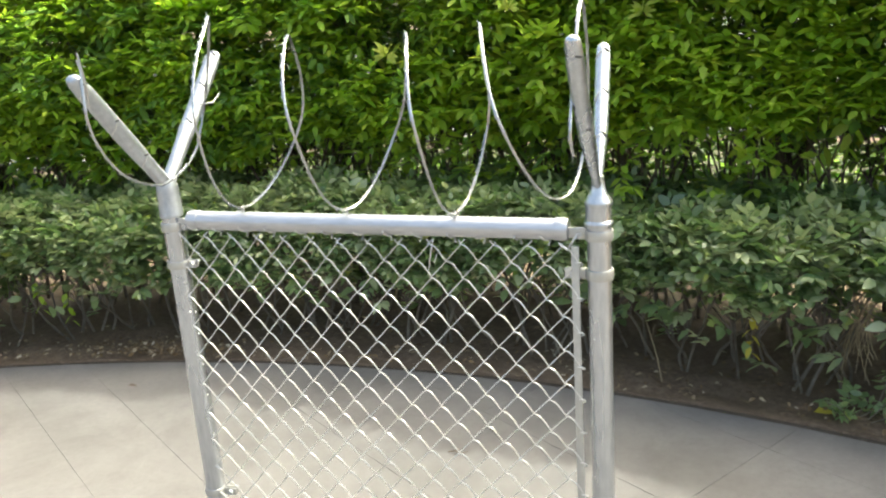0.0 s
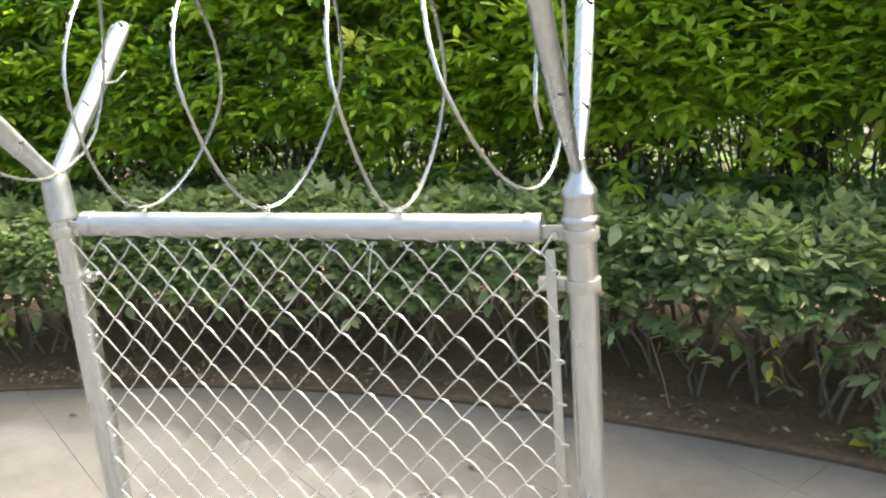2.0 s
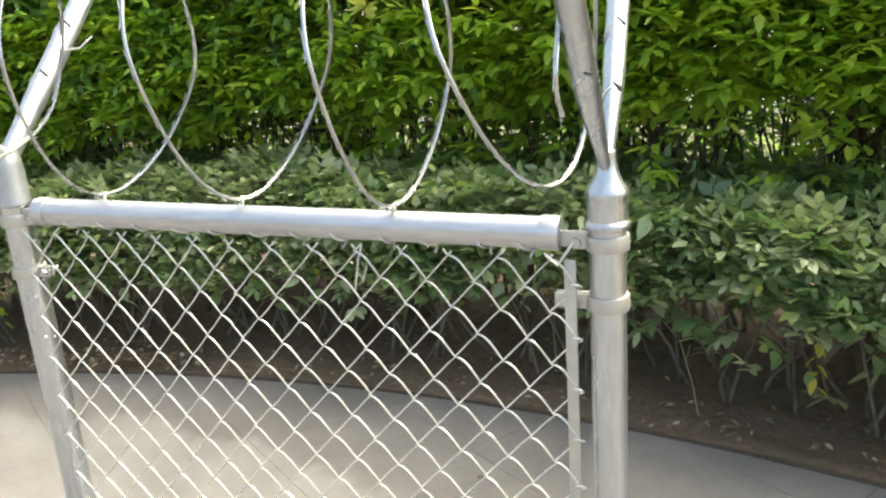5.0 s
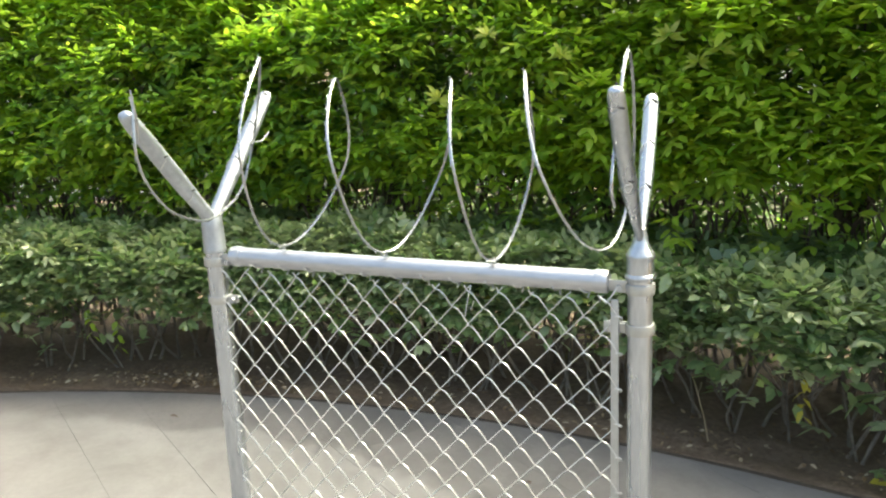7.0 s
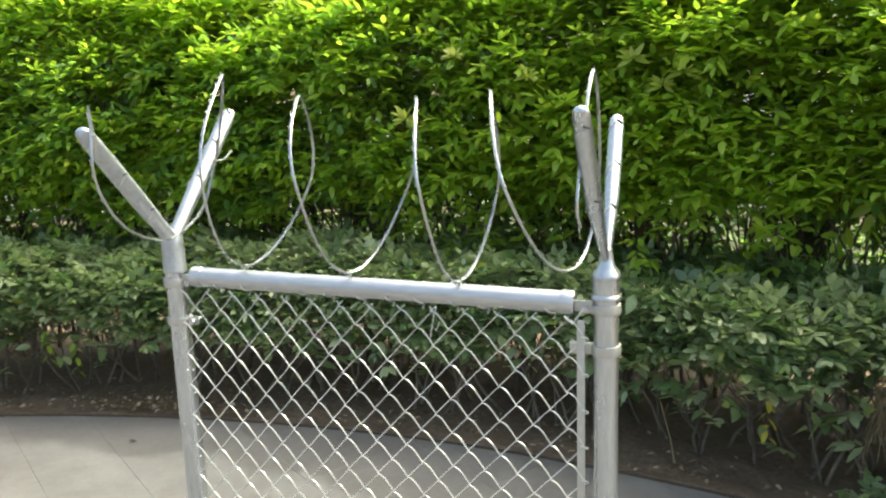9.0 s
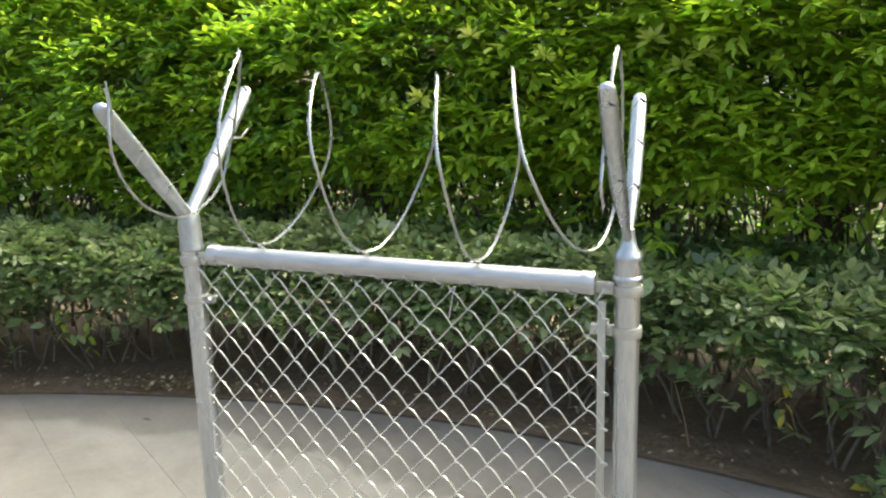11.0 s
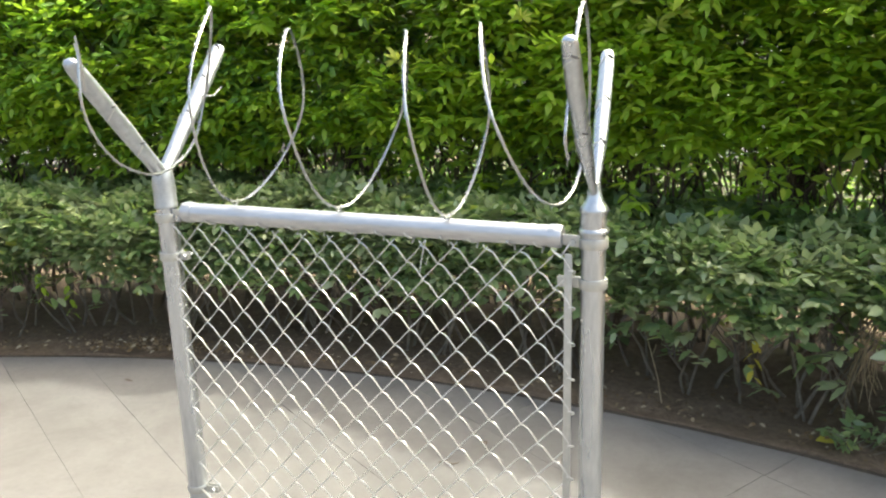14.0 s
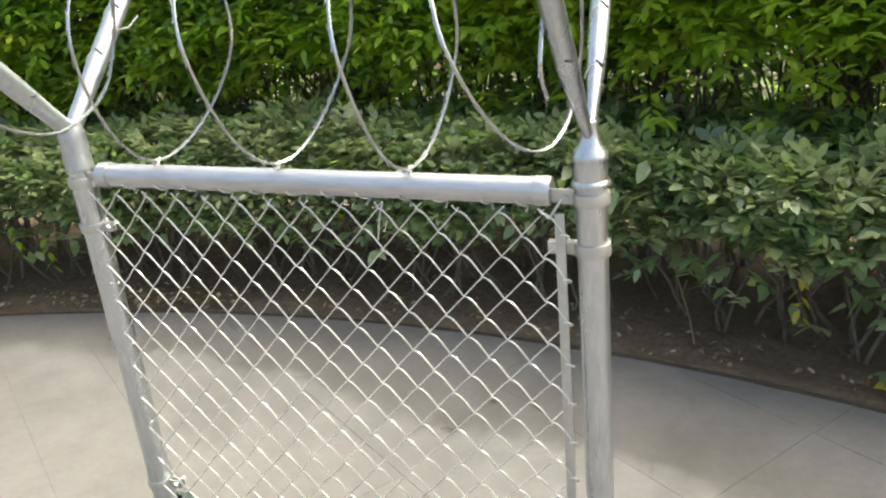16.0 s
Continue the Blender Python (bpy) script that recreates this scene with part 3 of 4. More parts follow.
def make_film():
    """Crumpled plastic film bunched round the foot of the wrapped post."""
    b = Build()
    n, rows = 72, 10
    for i in range(rows):
        t = i / (rows - 1)
        for k in range(n):
            a = 2 * math.pi * k / n
            fold = noise.noise((math.cos(a) * 2.2, math.sin(a) * 2.2, 1.5 + t * 0.8))
            crease = abs(noise.noise((math.cos(a) * 5, math.sin(a) * 5, 4 + t * 2)))
            r = 0.028 + (0.096 + 0.045 * fold + 0.040 * math.cos(a)) * t ** 0.8 + 0.016 * crease * t
            z = 0.098 * (1 - t) ** 1.25 + 0.030 * crease * (1 - t * 0.6) + 0.004 + 0.012 * max(0.0, fold) * (1 - t)
            b.v.append((PX_L + r * math.cos(a), PY + 0.012 + r * math.sin(a) * 0.8, z))
    for i in range(rows - 1):
        for k in range(n):
            l = (k + 1) % n
            b.face((i * n + k, (i + 1) * n + k, (i + 1) * n + l, i * n + l))
    ob = new("plastic_film", b.mesh("plastic_film", FILM))
    tagged(ob, "crumpled pale green plastic film round the post foot", "plastic film")


make_film()


# ---- hedges ----
def leaf_shape(fold, curl):
    """Eight points of a pointed leaf, one unit long, one unit wide, folded along its rib."""
    pts = np.array([(0, 0, 0), (0.33, 0.5, fold), (0.70, 0.36, fold * 0.8 - curl * 0.5), (1.0, 0, -curl), (0.70, -0.36, fold * 0.8 - curl * 0.5), (0.33, -0.5, fold), (0.33, 0, 0.0), (0.70, 0, -curl * 0.45)])
    faces = [(0, 6, 1), (6, 7, 2, 1), (7, 3, 2), (0, 5, 6), (5, 4, 7, 6), (4, 3, 7)]
    return pts, faces


def leaves_mesh(name, places, axes, normals, lengths, widths, index, mats, fold=0.10, curl=0.12):
    """Many leaves in one mesh, from arrays of places and directions."""
    pts, faces = leaf_shape(fold, curl)
    n = len(places)
    ax = axes / np.linalg.norm(axes, axis=1, keepdims=True)
    nr = normals - ax * np.sum(normals * ax, axis=1, keepdims=True)
    nr /= np.linalg.norm(nr, axis=1, keepdims=True) + 1e-9
    sd = np.cross(nr, ax)
    v = (places[:, None, :] + ax[:, None, :] * (pts[None, :, 0:1] * lengths[:, None, None])
         + sd[:, None, :] * (pts[None, :, 1:2] * widths[:, None, None])
         + nr[:, None, :] * (pts[None, :, 2:3] * widths[:, None, None]))
    verts = v.reshape(-1, 3)
    me = bpy.data.meshes.new(name)
    loops = np.concatenate([np.array(f) for f in faces])
    sizes = np.array([len(f) for f in faces])
    all_loops = (np.arange(n)[:, None] * 8 + loops[None, :]).ravel()
    all_sizes = np.tile(sizes, n)
    me.vertices.add(len(verts))
    me.vertices.foreach_set("co", verts.ravel())
    me.loops.add(len(all_loops))
    me.loops.foreach_set("vertex_index", all_loops.astype(np.int32))
    me.polygons.add(len(all_sizes))
    me.polygons.foreach_set("loop_start", np.concatenate([[0], np.cumsum(all_sizes)[:-1]]).astype(np.int32))
    for m in mats:
        me.materials.append(m)
    me.polygons.foreach_set("material_index", np.repeat(index, len(faces)).astype(np.int32))
    me.polygons.foreach_set("use_smooth", np.ones(len(all_sizes), dtype=bool))
    me.update(calc_edges=True)
    me.validate()
    return me


def unit(v):
    return v / (np.linalg.norm(v, axis=1, keepdims=True) + 1e-9)


def frame_of(angle):
    """Outward-from-hedge (to the plaza) and sideways unit vectors at ring angles in degrees."""
    a = np.radians(angle)
    toward = np.stack([-np.sin(a), -np.cos(a), np.zeros_like(a)], 1)
    side = np.stack([np.cos(a), -np.sin(a), np.zeros_like(a)], 1)
    return toward, side


def lump(p, s, seed):
    return np.array([noise.noise((x * s + seed, y * s, z * s)) for x, y, z in p])


def sprays(rng_, centres, heading, count, spread, size, ratio, gap):
    """Leaves set alternately along short twigs. Returns places, axes, normals, lengths, widths, twig number."""
    n = len(centres)
    up = np.array([0, 0, 1.0])
    h = unit(heading + rng_.normal(0, spread, (n, 3)))
    sidev = unit(np.cross(h, up + rng_.normal(0, 0.25, (n, 3))))
    topv = np.cross(sidev, h)
    P, A, N, L, W, T = [], [], [], [], [], []
    for k in range(count):
        s = 1 if k % 2 else -1
        last = k == count - 1
        along = gap * (k + rng_.uniform(-0.3, 0.3, n))
        place = centres + h * along[:, None]
        turn = rng_.uniform(0.5, 1.1, n)[:, None] * (0.15 if last else 1.0)
        axis = unit(h * 0.75 + sidev * s * turn + topv * rng_.normal(0.0, 0.25, n)[:, None] - up * rng_.uniform(0.0, 0.35, n)[:, None])
        nrm = unit(topv + up * 0.7 + rng_.normal(0, 0.36, (n, 3)))
        size_k = size * rng_.uniform(0.62, 1.2, n) * (1.0 - 0.35 * (k / count) ** 2)
        P.append(place), A.append(axis), N.append(nrm), L.append(size_k), W.append(size_k * ratio * rng_.uniform(0.85, 1.15, n)), T.append(np.arange(n))
    return [np.concatenate(x) for x in (P, A, N, L, W, T)]


def stem(b, foot, head, r0, r1, bend, rnd, steps=7):
    pts, radii = [], []
    foot, head = Vector(foot), Vector(head)
    off = Vector((rnd.uniform(-1, 1), rnd.uniform(-1, 1), 0)) * bend
    for i in range(steps + 1):
        t = i / steps
        w = Vector((noise.noise((foot.x * 9 + t * 3, foot.y * 9, 1)), noise.noise((foot.x * 9, foot.y * 9 + t * 3, 7)), 0)) * bend * 0.8
        pts.append(foot.lerp(head, t) + off * math.sin(math.pi * t) + w * t)
        radii.append(r0 + (r1 - r0) * t)
    b.tube(pts, radii, 6, caps=False)
    return pts


TALL_FACE, TALL_TOP = 5.80, 1.84
TALL_STEP = 5.6


def tall_shrub(angle, seed, shade):
    """One shrub of the tall hedge: many thin stems and a clipped wall of yellow-green sprays."""
    g = np.random.default_rng(seed)
    rnd = random.Random(seed)
    base = ring(6.15, angle)
    ob = thing("tall_hedge_shrub", base, shade, "hedge", "shrubs of the tall hedge")
    inv = Matrix.Translation(-base)
    for k in range(17):
        b = Build()
        a = angle + rnd.uniform(-0.55, 0.55) * TALL_STEP
        foot = ring(rnd.uniform(5.98, 6.5), a, -0.02)
        mid = ring(rnd.uniform(5.9, 6.5), a + rnd.uniform(-1.2, 1.2), rnd.uniform(0.45, 0.7))
        pts = stem(b, foot, mid, rnd.uniform(0.006, 0.011), 0.005, 0.03, rnd, 5)
        for f in range(rnd.randint(3, 5)):
            tip = ring(rnd.uniform(5.82, 6.5), a + rnd.uniform(-3.2, 3.2), rnd.uniform(0.9, 1.75))
            p2 = stem(b, pts[-1] if f < 2 else pts[-3], tip, 0.0048, 0.0016, 0.05, rnd, 6)
            for _ in range(4):
                q = p2[rnd.randint(1, 5)]
                stem(b, q, q + Vector((rnd.uniform(-0.14, 0.14), rnd.uniform(-0.2, 0.1), rnd.uniform(0.02, 0.2))), 0.0022, 0.001, 0.02, rnd, 3)
        part("stem", b, BARK_TALL, ob, "thin dark brown forked woody stem").matrix_parent_inverse = inv
    right = min(1, max(0, (angle + 2) / 10))
    # leaf sprays: face, inside and top
    def fill(n, zone):
        a = angle + g.uniform(-0.53, 0.53, n) * TALL_STEP
        if zone == "face":
            z = 0.64 + 1.18 * g.uniform(0, 1, n) ** 0.9
            depth = g.exponential(0.10, n)
        elif zone == "inner":
            z = g.uniform(0.66, 1.75, n)
            depth = 0.18 + 0.75 * g.uniform(0, 1, n) ** 1.4
        elif zone == "skirt":
            z = g.uniform(0.22, 0.90, n)
            depth = g.uniform(0.55, 0.95, n)
        else:
            z = np.full(n, TALL_TOP) - g.exponential(0.06, n)
            depth = g.uniform(0.0, 1.0, n)
        # rounded shoulder at the top of the face
        over = np.clip((z - 1.32) / (TALL_TOP - 1.32), 0, 1)
        depth = depth + 0.36 * over ** 1.9
        p = np.stack([CX + (TALL_FACE + depth) * np.sin(np.radians(a)), CY + (TALL_FACE + depth) * np.cos(np.radians(a)), z], 1)
        bulge = lump(p * np.array([1, 1, 1.5]), 2.2, 3.0) * 0.13 + lump(p * np.array([1, 1, 1.6]), 5.5, 9.0) * 0.09
        toward, side = frame_of(a)
        p += toward * bulge[:, None]
        # ragged lower edge, and thin places
        if zone == "top":
            p[:, 2] += 0.13 * lump(p * np.array([1, 1, 0]), 6.5, 53.0) + 0.07 * lump(p * np.array([1, 1, 0]), 15.0, 59.0)
        low = (0.80 + 0.04 * right if zone != "skirt" else 0.1) + 0.16 * lump(p * np.array([1, 1, 0]), 2.6, 17.0)
        keep = (p[:, 2] > low) & (lump(p * np.array([1, 1, 1.5]), 3.8, 31.0) > (-0.28 if zone == "face" else -2.0))
        if zone == "face":
            keep |= (p[:, 2] > low - 0.25) & (g.uniform(0, 1, n) < 0.10)
        up = np.array([0, 0, 1.0])
        heading = toward * (0.8 if zone != "top" else 0.35) + up * (0.12 + 0.6 * over)[:, None] + side * g.uniform(-0.5, 0.5, n)[:, None]
        return p[keep], heading[keep], depth[keep]
    sets = []
    # the larger young share to the right brightens face and inside by colour
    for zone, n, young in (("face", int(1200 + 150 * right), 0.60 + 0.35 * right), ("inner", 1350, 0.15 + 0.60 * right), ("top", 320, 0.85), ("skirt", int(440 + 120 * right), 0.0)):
        p, h, depth = fill(n, zone)
        P, A, N, L, W, T = sprays(g, p, h, 7, 0.28, 0.073 + 0.003 * right, 0.37 + 0.02 * right, 0.020)
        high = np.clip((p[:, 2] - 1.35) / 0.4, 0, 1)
        # young growth outside; the extra share up high paints the sunlit top
        fresh_or_lit = g.uniform(0, 1, len(p)) < young * np.clip(1.2 - depth * 3 * (1 - high), 0.1, 1.5) + 0.45 * high * (zone != "inner")
        sets.append((P, A, N, L, W, fresh_or_lit[T].astype(int)))
    P, A, N, L, W, I = [np.concatenate([s[k] for s in sets]) for k in range(6)]
    me = leaves_mesh("foliage", P, A, N, L, W, I, (LEAF_TALL, LEAF_YOUNG_LIT))
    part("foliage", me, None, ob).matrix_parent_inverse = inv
    return ob


for i, a in enumerate(np.arange(-33.6, 28.1, TALL_STEP)):
    tall_shrub(float(a), 100 + i, "tall clipped hedge shrub with yellow-green pointed leaves on thin dark stems" if a < 4 else "tall clipped hedge shrub with deep green leaves above bare woody stems")


LOW_FACE, LOW_TOP = 5.46, 0.625
LOW_STEP = 4.2


def low_shrub(angle, seed, label):
    """One shrub of the low front hedge: bare legs and a mop of broad glossy leaves."""
    g = np.random.default_rng(seed)
    rnd = random.Random(seed)
    base = ring(5.70, angle)
    ob = thing("low_hedge_shrub", base, label, "hedge", "shrubs of the low hedge")
    inv = Matrix.Translation(-base)
    for k in range(9):
        b = Build()
        a = angle + rnd.uniform(-0.55, 0.55) * LOW_STEP
        foot = ring(rnd.uniform(5.64, 5.84), a, -0.02)
        mid = ring(rnd.uniform(5.58, 5.85), a + rnd.uniform(-1.3, 1.3), rnd.uniform(0.14, 0.30))
        pts = stem(b, foot, mid, rnd.uniform(0.0045, 0.0075), 0.0035, 0.03, rnd, 5)
        for f in range(4):
            tip = ring(rnd.uniform(5.50, 5.88), a + rnd.uniform(-2.2, 2.2), rnd.uniform(0.38, 0.62))
            p2 = stem(b, pts[-1 - (f % 2)], tip, 0.0030, 0.0012, 0.035, rnd, 5)
            q = p2[3]
            stem(b, q, q + Vector((rnd.uniform(-0.09, 0.09), rnd.uniform(-0.12, 0.02), rnd.uniform(-0.05, 0.1))), 0.002, 0.001, 0.015, rnd, 3)
        part("stem", b, BARK_LOW, ob, "bare grey-brown woody leg").matrix_parent_inverse = inv
    n = 700
    a = angle + g.uniform(-0.54, 0.54, n) * LOW_STEP
    zone = g.uniform(0, 1, n)
    z = np.where(zone < 0.45, g.uniform(0.25, 0.60, n), np.where(zone < 0.72, LOW_TOP - g.exponential(0.03, n), g.uniform(0.06, 0.62, n)))
    depth = np.where(zone < 0.45, g.exponential(0.05, n), np.where(zone < 0.72, g.uniform(0.0, 0.48, n), g.uniform(0.18, 0.5, n)))
    depth = depth + 0.12 * np.clip((z - 0.50) / 0.14, 0, 1) ** 2
    p = np.stack([CX + (LOW_FACE + depth) * np.sin(np.radians(a)), CY + (LOW_FACE + depth) * np.cos(np.radians(a)), z], 1)
    toward, side = frame_of(a)
    p += toward * (lump(p, 3.0, 5.0) * 0.09)[:, None]
    p[:, 2] += lump(p, 3.5, 11.0) * 0.07 - 0.05 * np.clip((a - 4) / 5, 0, 1)
    low = 0.33 + 0.02 * np.clip((a - 8) / 8, 0, 1) + 0.15 * lump(p * np.array([1, 1, 0]), 2.4, 41.0)
    keep = (p[:, 2] > low) | (g.uniform(0, 1, n) < 0.05) | ((depth > 0.26) & (p[:, 2] > low - 0.12))
    p, toward, side, depth = p[keep], toward[keep], side[keep], depth[keep]
    heading = toward * 0.6 + np.array([0, 0, 0.65]) + side * g.uniform(-0.6, 0.6, len(p))[:, None]
    P, A, N, L, W, T = sprays(g, p, heading, 7, 0.35, 0.055 + 0.009 * min(1, max(0, (angle - 2) / 10)), 0.51, 0.0125)
    # more pale leaves up high and outside: highlights put into the leaf colour
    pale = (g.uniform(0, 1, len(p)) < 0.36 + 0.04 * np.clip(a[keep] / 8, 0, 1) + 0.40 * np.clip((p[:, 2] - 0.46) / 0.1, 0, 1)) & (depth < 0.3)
    me = leaves_mesh("foliage", P, A, N, L, W, pale[T].astype(int), (LEAF_LOW, LEAF_LOW_PALE_LIT), 0.08, 0.18)
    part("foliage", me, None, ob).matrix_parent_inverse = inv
    # broad single leaves that stand out in front
    for k in range(16):
        aa = angle + rnd.uniform(-0.5, 0.5) * LOW_STEP
        at = ring(LOW_FACE - 0.03 + rnd.uniform(0, 0.08), aa, rnd.uniform(0.22, 0.60))
        o = part("leaf", BIG_LEAF[k % 3], None, ob)
        o.matrix_parent_inverse = inv
        o.matrix_basis = Matrix.Translation(at) @ Euler((rnd.uniform(-0.9, 0.6), rnd.uniform(-0.2, 0.9), rnd.uniform(0, 6.3))).to_matrix().to_4x4() @ Matrix.Scale(rnd.uniform(0.7, 1.1), 4)
    return ob


def single_leaf(name, length, width, mat, fold=0.1, curl=0.2):
    one = np.array([[0.0, 0, 0]])
    return leaves_mesh(name, one, np.array([[1.0, 0, 0]]), np.array([[0, 0, 1.0]]), np.array([length]), np.array([width]), np.array([0]), (mat,), fold, curl)


BIG_LEAF = [single_leaf("leaf", 0.078, 0.042, LEAF_LOW), single_leaf("leaf", 0.070, 0.036, LEAF_LOW_PALE_LIT, 0.06, 0.3), single_leaf("leaf", 0.085, 0.045, LEAF_LOW, 0.14, 0.1)]

for i, a in enumerate(np.arange(-33.6, 27.0, LOW_STEP)):
    low_shrub(float(a), 300 + i, "low hedge shrub with broad grey-green glossy leaves above bare legs")


# ---- things on the bed and the paving ----
def make_litter():
    g = np.random.default_rng(21)
    n = 1200
    a = g.uniform(-34, 24, n)
    r = 5.41 + g.exponential(0.17, n)
    pile = g.uniform(0, 1, n) < 0.30
    a = np.where(pile, g.normal(-10.0, 1.9, n), a)
    r = np.where(pile, 5.43 + g.exponential(0.07, n), r)
    p = np.stack([CX + r * np.sin(np.radians(a)), CY + r * np.cos(np.radians(a)), g.uniform(0.012, 0.04, n)], 1)
    axes = unit(np.stack([g.normal(0, 1, n), g.normal(0, 1, n), g.normal(0, 0.15, n)], 1))
    nrm = unit(np.array([0, 0, 1.0]) + g.normal(0, 0.3, (n, 3)))
    size = g.uniform(0.012, 0.032, n)
    me = leaves_mesh("leaf_litter", p, axes, nrm, size, size * g.uniform(0.3, 0.55, n), np.zeros(n, dtype=int), (LEAF_DRY,), 0.15, 0.3)
    tagged(new("leaf_litter", me), "scattered dry fallen leaves on the brown soil", "leaf litter", kind="stuff")


make_litter()


def lay(name, me, x, y, z, rz, label, category, tilt=0.1):
    ob = new(name, me)
    ob.matrix_world = Matrix.Translation((x, y, z)) @ Euler((tilt, 0.05, rz)).to_matrix().to_4x4()
    return tagged(ob, label, category)


FALLEN_YELLOW = single_leaf("fallen_leaf", 0.075, 0.04, LEAF_YELLOW, 0.12, 0.25)
FALLEN_DRY = single_leaf("fallen_leaf", 0.036, 0.015, LEAF_BROWN, 0.2, 0.3)
lay("fallen_leaf", FALLEN_YELLOW, 0.345, 2.545, 0.03, 0.4, "yellow fallen leaf lying on the soil edge", "leaf")
for x, y, rz in ((-2.10, 2.42, 0.3), (-0.62, 2.30, 2.2), (-0.36, 1.93, 0.4)):
    lay("fallen_leaf", FALLEN_DRY, x, y, 0.007, rz, "small dry brown leaf lying on the paving", "leaf", 0.05)


def make_hanging_leaves():
    """Yellowing sprigs hanging out of the low hedge."""
    sprig = single_leaf("leaf", 0.045, 0.024, LEAF_YELLOW)
    green = single_leaf("leaf", 0.045, 0.024, LEAF_YOUNG_LIT)
    for base, mesh, colour in ((Vector((0.157, 2.605, 0.30)), sprig, "yellowing"), (ring(5.47, -13.5, 0.27), green, "yellow-green"), (ring(5.45, -14.6, 0.33), green, "yellow-green")):
        ob = thing("hanging_sprig", base, colour + " leaf sprig hanging from the low hedge", "sprig")
        part("twig", Build().tube([(0, 0.10, 0.10), (0.0, 0.04, 0.06), (0.0, 0, -0.02), (0.004, -0.004, -0.10)], 0.0013, 6), BARK_LOW, ob)
        for k in range(7):
            o = part("leaf", mesh, None, ob)
            o.matrix_basis = Matrix.Translation((0, -0.002, 0.015 - 0.02 * k)) @ Euler((0.3 * (k % 3 - 1), 0.7, k * 2.4 - 1.5)).to_matrix().to_4x4()


make_hanging_leaves()


def make_bare_twig():
    """A thin pale twig leaning out of the low hedge."""
    base = ring(5.52, 11.4, 0.0)
    ob = new("bare_twig", Build().tube([(0.035, 0.03, -0.01), (0.02, 0.01, 0.09), (0.0, 0.0, 0.17), (-0.02, -0.01, 0.25)], [0.0026, 0.0022, 0.0018, 0.0010], 6)
             .tube([(0.0, 0.0, 0.17), (0.012, -0.008, 0.22)], 0.0010, 6).mesh("bare_twig", STRAW))
    ob.location = base
    tagged(ob, "thin pale bare twig standing in the soil under the hedge", "twig")


make_bare_twig()


def make_young_sprigs():
    """Pale young shoots standing out of the tall hedge's face."""
    shoot = single_leaf("leaf", 0.058, 0.023, LEAF_SHOOT, 0.12, 0.15)
    rnd = random.Random(31)
    for angle, z, size in ((1.0, 1.160, 1.15), (9.7, 1.347, 1.0), (5.9, 1.301, 0.85), (10.7, 1.257, 0.9), (11.4, 1.295, 0.9), (3.1, 1.386, 0.8)):
        ob = thing("young_sprig", ring(5.68, angle, z), "pale yellow-green young shoot standing out of the tall hedge", "sprig", "young shoots on the tall hedge")
        part("twig", Build().tube([(0.02, 0.30, -0.06), (0.01, 0.10, -0.03), (0, 0, 0)], 0.0012, 6), BARK_TALL, ob)
        for k in range(9):
            turn = radians(-25 + 28 * k) + rnd.uniform(-0.2, 0.2)
            axis = Vector((math.cos(turn), rnd.uniform(-0.7, -0.1), 0.75 * math.sin(turn))).normalized()
            face = Vector((rnd.uniform(-0.3, 0.3), -0.6, 0.8))
            face = (face - axis * face.dot(axis)).normalized()
            o = part("leaf", shoot, None, ob)
            o.matrix_basis = Matrix.Translation(axis * 0.004) @ Matrix((axis, face.cross(axis), face)).transposed().to_4x4() @ Matrix.Scale(size * rnd.uniform(0.7, 1.1), 4)


make_young_sprigs()


def make_twig():
    pts = [(0, 0, 0.006), (0.02, 0.004, 0.010), (0.045, -0.002, 0.007), (0.062, 0.004, 0.012)]
    ob = new("twig", Build().tube(pts, [0.0025, 0.002, 0.002, 0.001], 6).tube([(0.02, 0.004, 0.010), (0.03, 0.02, 0.012)], 0.0012, 6).mesh("twig", BARK_TALL))
    ob.location = (-0.73, 2.155, 0.0)
    tagged(ob, "small dark twig lying on the paving", "twig")


make_twig()


def make_weed():
    """A leafy weed growing out of the soil edge by the kerb."""
    g = np.random.default_rng(5)
    base = Vector((0.47, 2.56, 0.0))
    ob = thing("weed", base, "dark green leafy weed growing at the kerb edge", "plant")
    rnd = random.Random(5)
    tips = []
    for k in range(9):
        b = Build()
        p = stem(b, (rnd.uniform(-0.05, 0.05), rnd.uniform(0.0, 0.05), -0.01), (rnd.uniform(-0.10, 0.14), rnd.uniform(-0.06, 0.10), rnd.uniform(0.04, 0.15)), 0.002, 0.001, 0.02, rnd, 4)
        tips += [tuple(q) for q in p[2:]]
        part("stalk", b, BARK_LOW, ob)
    p = np.array(tips)
    heading = unit(g.normal(0, 0.6, p.shape) + np.array([0, -0.3, 0.3]))
    P, A, N, L, W, T = sprays(g, p, heading, 4, 0.3, 0.045, 0.5, 0.011)
    part("foliage", leaves_mesh("foliage", P, A, N, L, W, np.zeros(len(P), dtype=int), (LEAF_LOW,)), None, ob)


make_weed()


def make_straw():
    """A tuft of dry stalks hanging out of the low hedge."""
    base = Vector((0.46, 2.63, 0.34))
    ob = thing("dry_stalk_tuft", base, "tuft of dry tan stalks hanging from the low hedge", "dry grass")
    rnd = random.Random(8)
    for k in range(16):
        b = Build()
        stem(b, (rnd.uniform(0.0, 0.09), 0.10 + rnd.uniform(-0.02, 0.02), rnd.uniform(0.02, 0.08)), (rnd.uniform(-0.05, 0.06), rnd.uniform(-0.03, 0.03), rnd.uniform(-0.26, -0.12)), 0.0016, 0.0008, 0.02, rnd, 6)
        part("stalk", b, STRAW, ob)


make_straw()


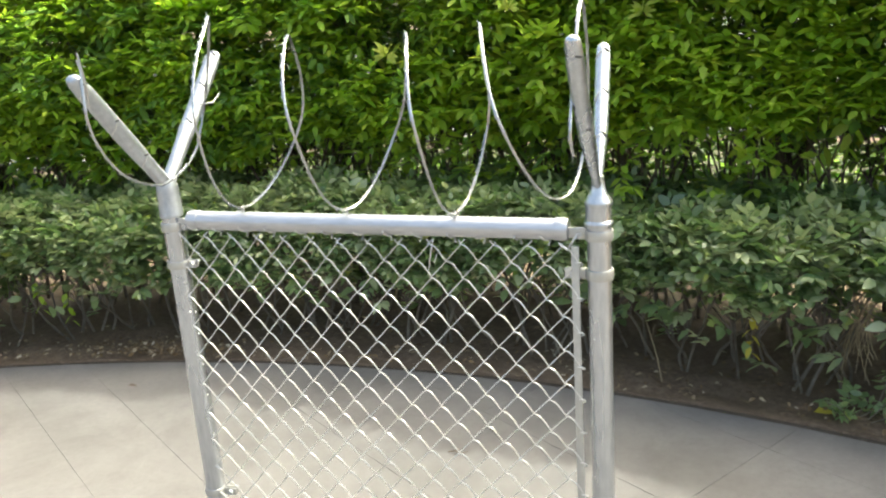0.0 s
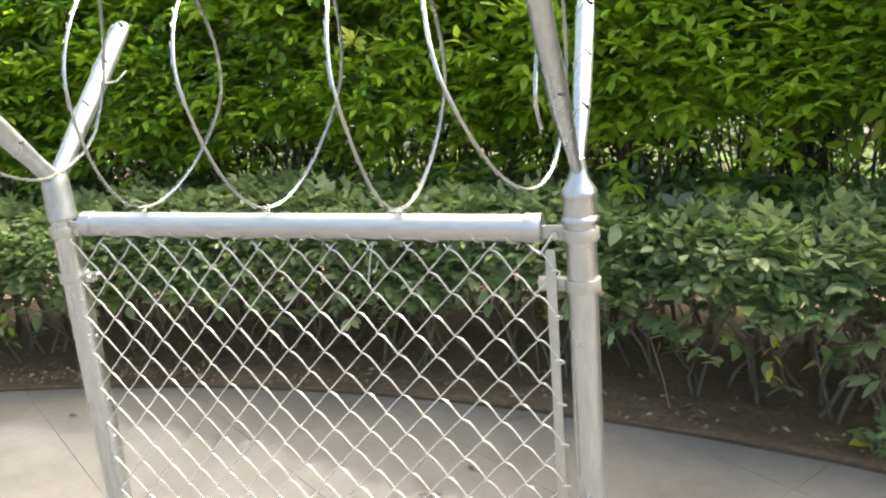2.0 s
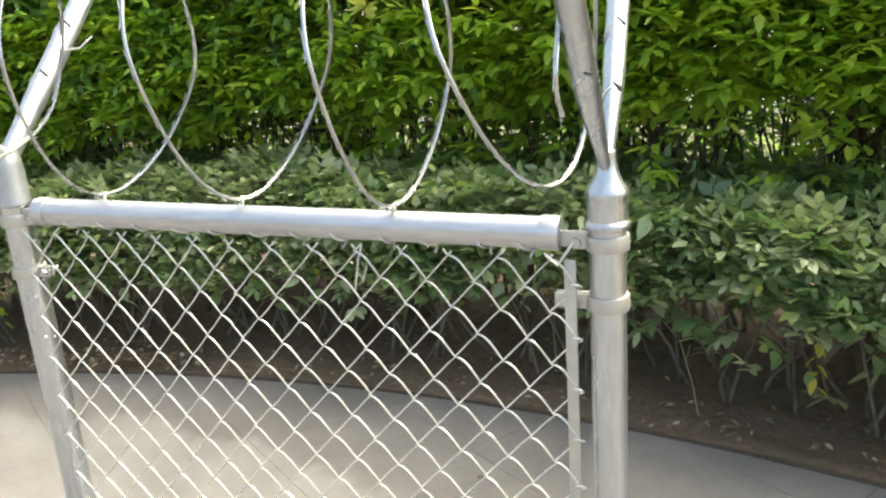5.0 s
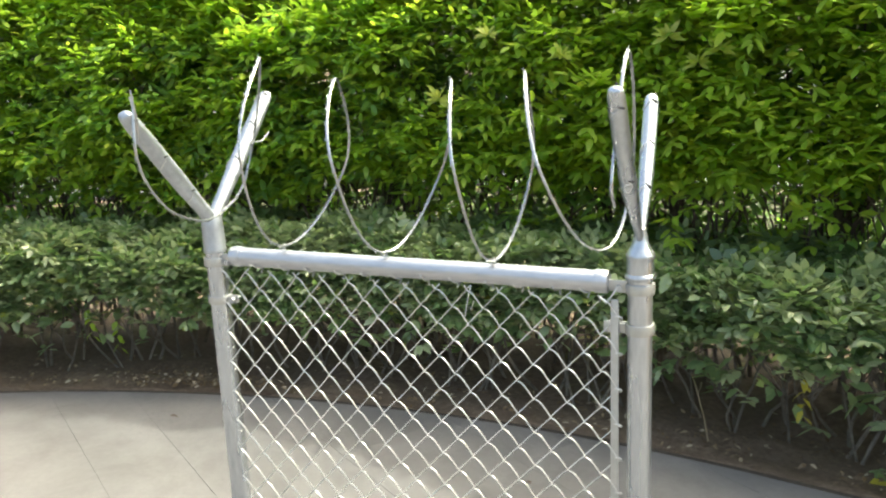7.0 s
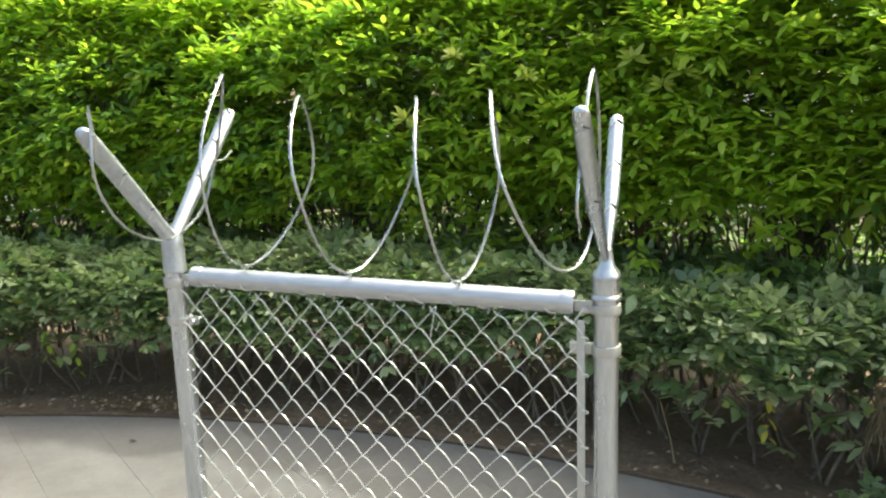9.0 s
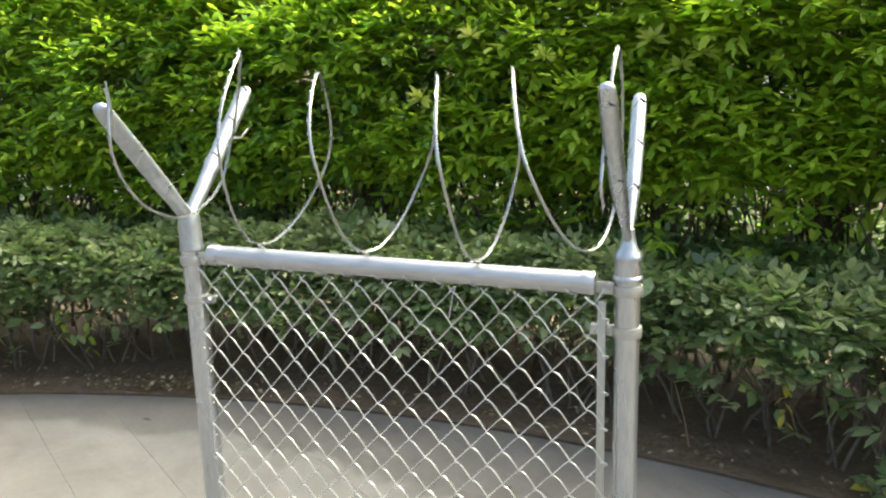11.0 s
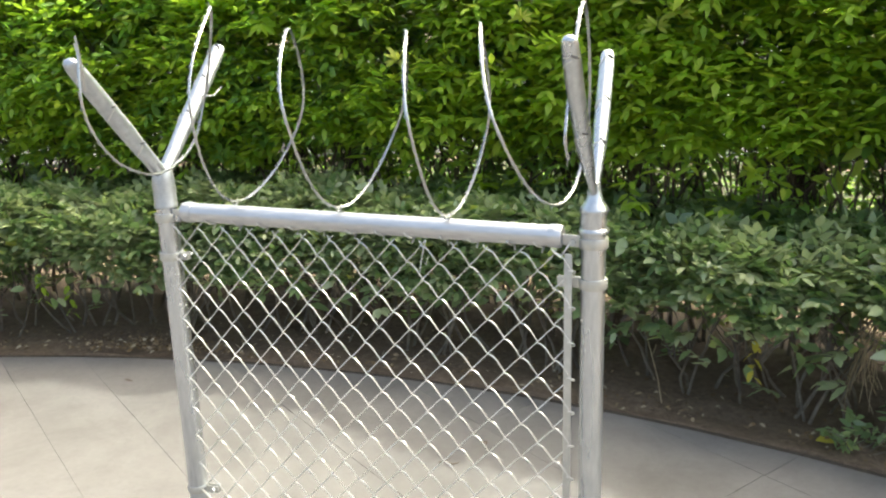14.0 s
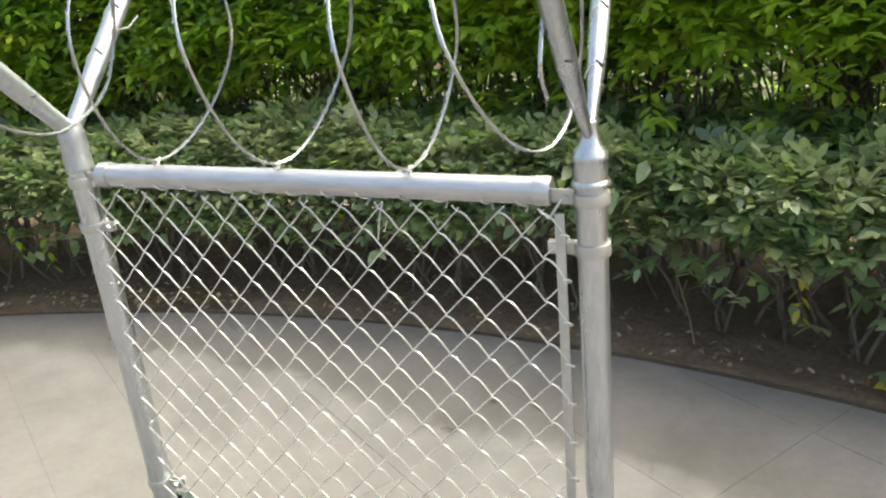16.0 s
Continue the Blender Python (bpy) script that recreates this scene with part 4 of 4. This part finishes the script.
# ---- paving slabs and kerb stones, last ----
def clip_circle(poly, radius):
    """Keeps the part of a convex polygon that lies inside the plaza's circle."""
    sides = 120
    for k in range(sides):
        t = 2 * math.pi * k / sides
        nx, ny = math.cos(t), math.sin(t)
        out = []
        for i, p in enumerate(poly):
            q = poly[(i + 1) % len(poly)]
            dp = (p[0] - CX) * nx + (p[1] - CY) * ny - radius
            dq = (q[0] - CX) * nx + (q[1] - CY) * ny - radius
            if dp <= 0:
                out.append(p)
            if (dp < 0 < dq) or (dq < 0 < dp):
                s = dp / (dp - dq)
                out.append((p[0] + (q[0] - p[0]) * s, p[1] + (q[1] - p[1]) * s))
        poly = out
        if len(poly) < 3:
            return []
    return poly


def make_paving():
    bed = Build()
    for k in range(120):
        bed.v.append(ring(PLAZA - 0.006, k * 3, -0.0016))
    bed.v.append(Vector((CX, CY, -0.0016)))
    for k in range(120):
        bed.face((120, (k + 1) % 120, k))
    floor = new("pavement", bed.mesh("pavement", JOINT, False))
    tagged(floor, "pale clouded stone-like paving with thin dark joints", "pavement", kind="structure")
    turn = radians(-34.8)
    au, bu = (math.cos(turn), math.sin(turn)), (-math.sin(turn), math.cos(turn))
    rows = [-8.2, -7.6, -7.0, -6.4, -5.8, -5.2, -4.6, -4.0, -3.4, -2.8, -2.2, -1.6, -1.0, -0.45, 0.175, 0.452, 0.727, 1.17, 1.61, 2.04, 2.55]
    rnd = random.Random(5)
    gap = 0.0005
    for i in range(len(rows) - 1):
        n0, n1 = rows[i], rows[i + 1]
        a = -8.0 + rnd.uniform(0, 0.5)
        if i == len(rows) - 3:
            a = -1.18 - 9 * 0.78
        while a < 6.5:
            a1 = a + (0.78 if i == len(rows) - 3 else rnd.uniform(1.7, 2.6))
            quad = [(a + gap, n0 + gap), (a1 - gap, n0 + gap), (a1 - gap, n1 - gap), (a + gap, n1 - gap)]
            poly = clip_circle([(s * au[0] + n * bu[0], s * au[1] + n * bu[1]) for s, n in quad], PLAZA - 0.004)
            a = a1
            if len(poly) < 3:
                continue
            cx, cy = sum(p[0] for p in poly) / len(poly), sum(p[1] for p in poly) / len(poly)
            b = Build()
            m = len(poly)
            for shrink, z in ((0.0, -0.03), (0.0, -0.0010), (0.0008, 0.0)):
                for p in poly:
                    d = math.hypot(p[0] - cx, p[1] - cy) or 1
                    b.v.append((p[0] - (p[0] - cx) / d * shrink, p[1] - (p[1] - cy) / d * shrink, z + (rnd.uniform(-0.0004, 0.0004) if z == 0 else 0)))
            for lo in (0, m):
                for k in range(m):
                    b.face((lo + k, lo + (k + 1) % m, lo + m + (k + 1) % m, lo + m + k))
            b.face([2 * m + k for k in range(m)])
            part("slab", b, SLAB, floor, smooth=False)


make_paving()


def make_kerb():
    base = new("kerb")
    tagged(base, "low soil-stained concrete edging between paving and bed", "kerb", kind="structure")
    rnd = random.Random(9)
    a, step = -42.0, 4.0
    while a < 38:
        b = Build()
        z1 = -0.001 + rnd.uniform(-0.001, 0.001)
        n = 6
        for i in range(n + 1):
            t = a + 0.012 + (step - 0.024) * i / n
            for r, z in ((5.390, -0.04), (5.390, z1 - 0.003), (5.395, z1), (5.402, z1 + 0.001), (5.406, z1 - 0.003), (5.406, -0.04)):
                b.v.append(ring(r, t, z))
        for i in range(n):
            for k in range(5):
                b.face((i * 6 + k, i * 6 + k + 1, i * 6 + k + 7, i * 6 + k + 6))
        b.face([k for k in range(6)])
        b.face([n * 6 + k for k in reversed(range(6))])
        part("kerb_stone", b, KERB, base, smooth=False)
        a += step


make_kerb()
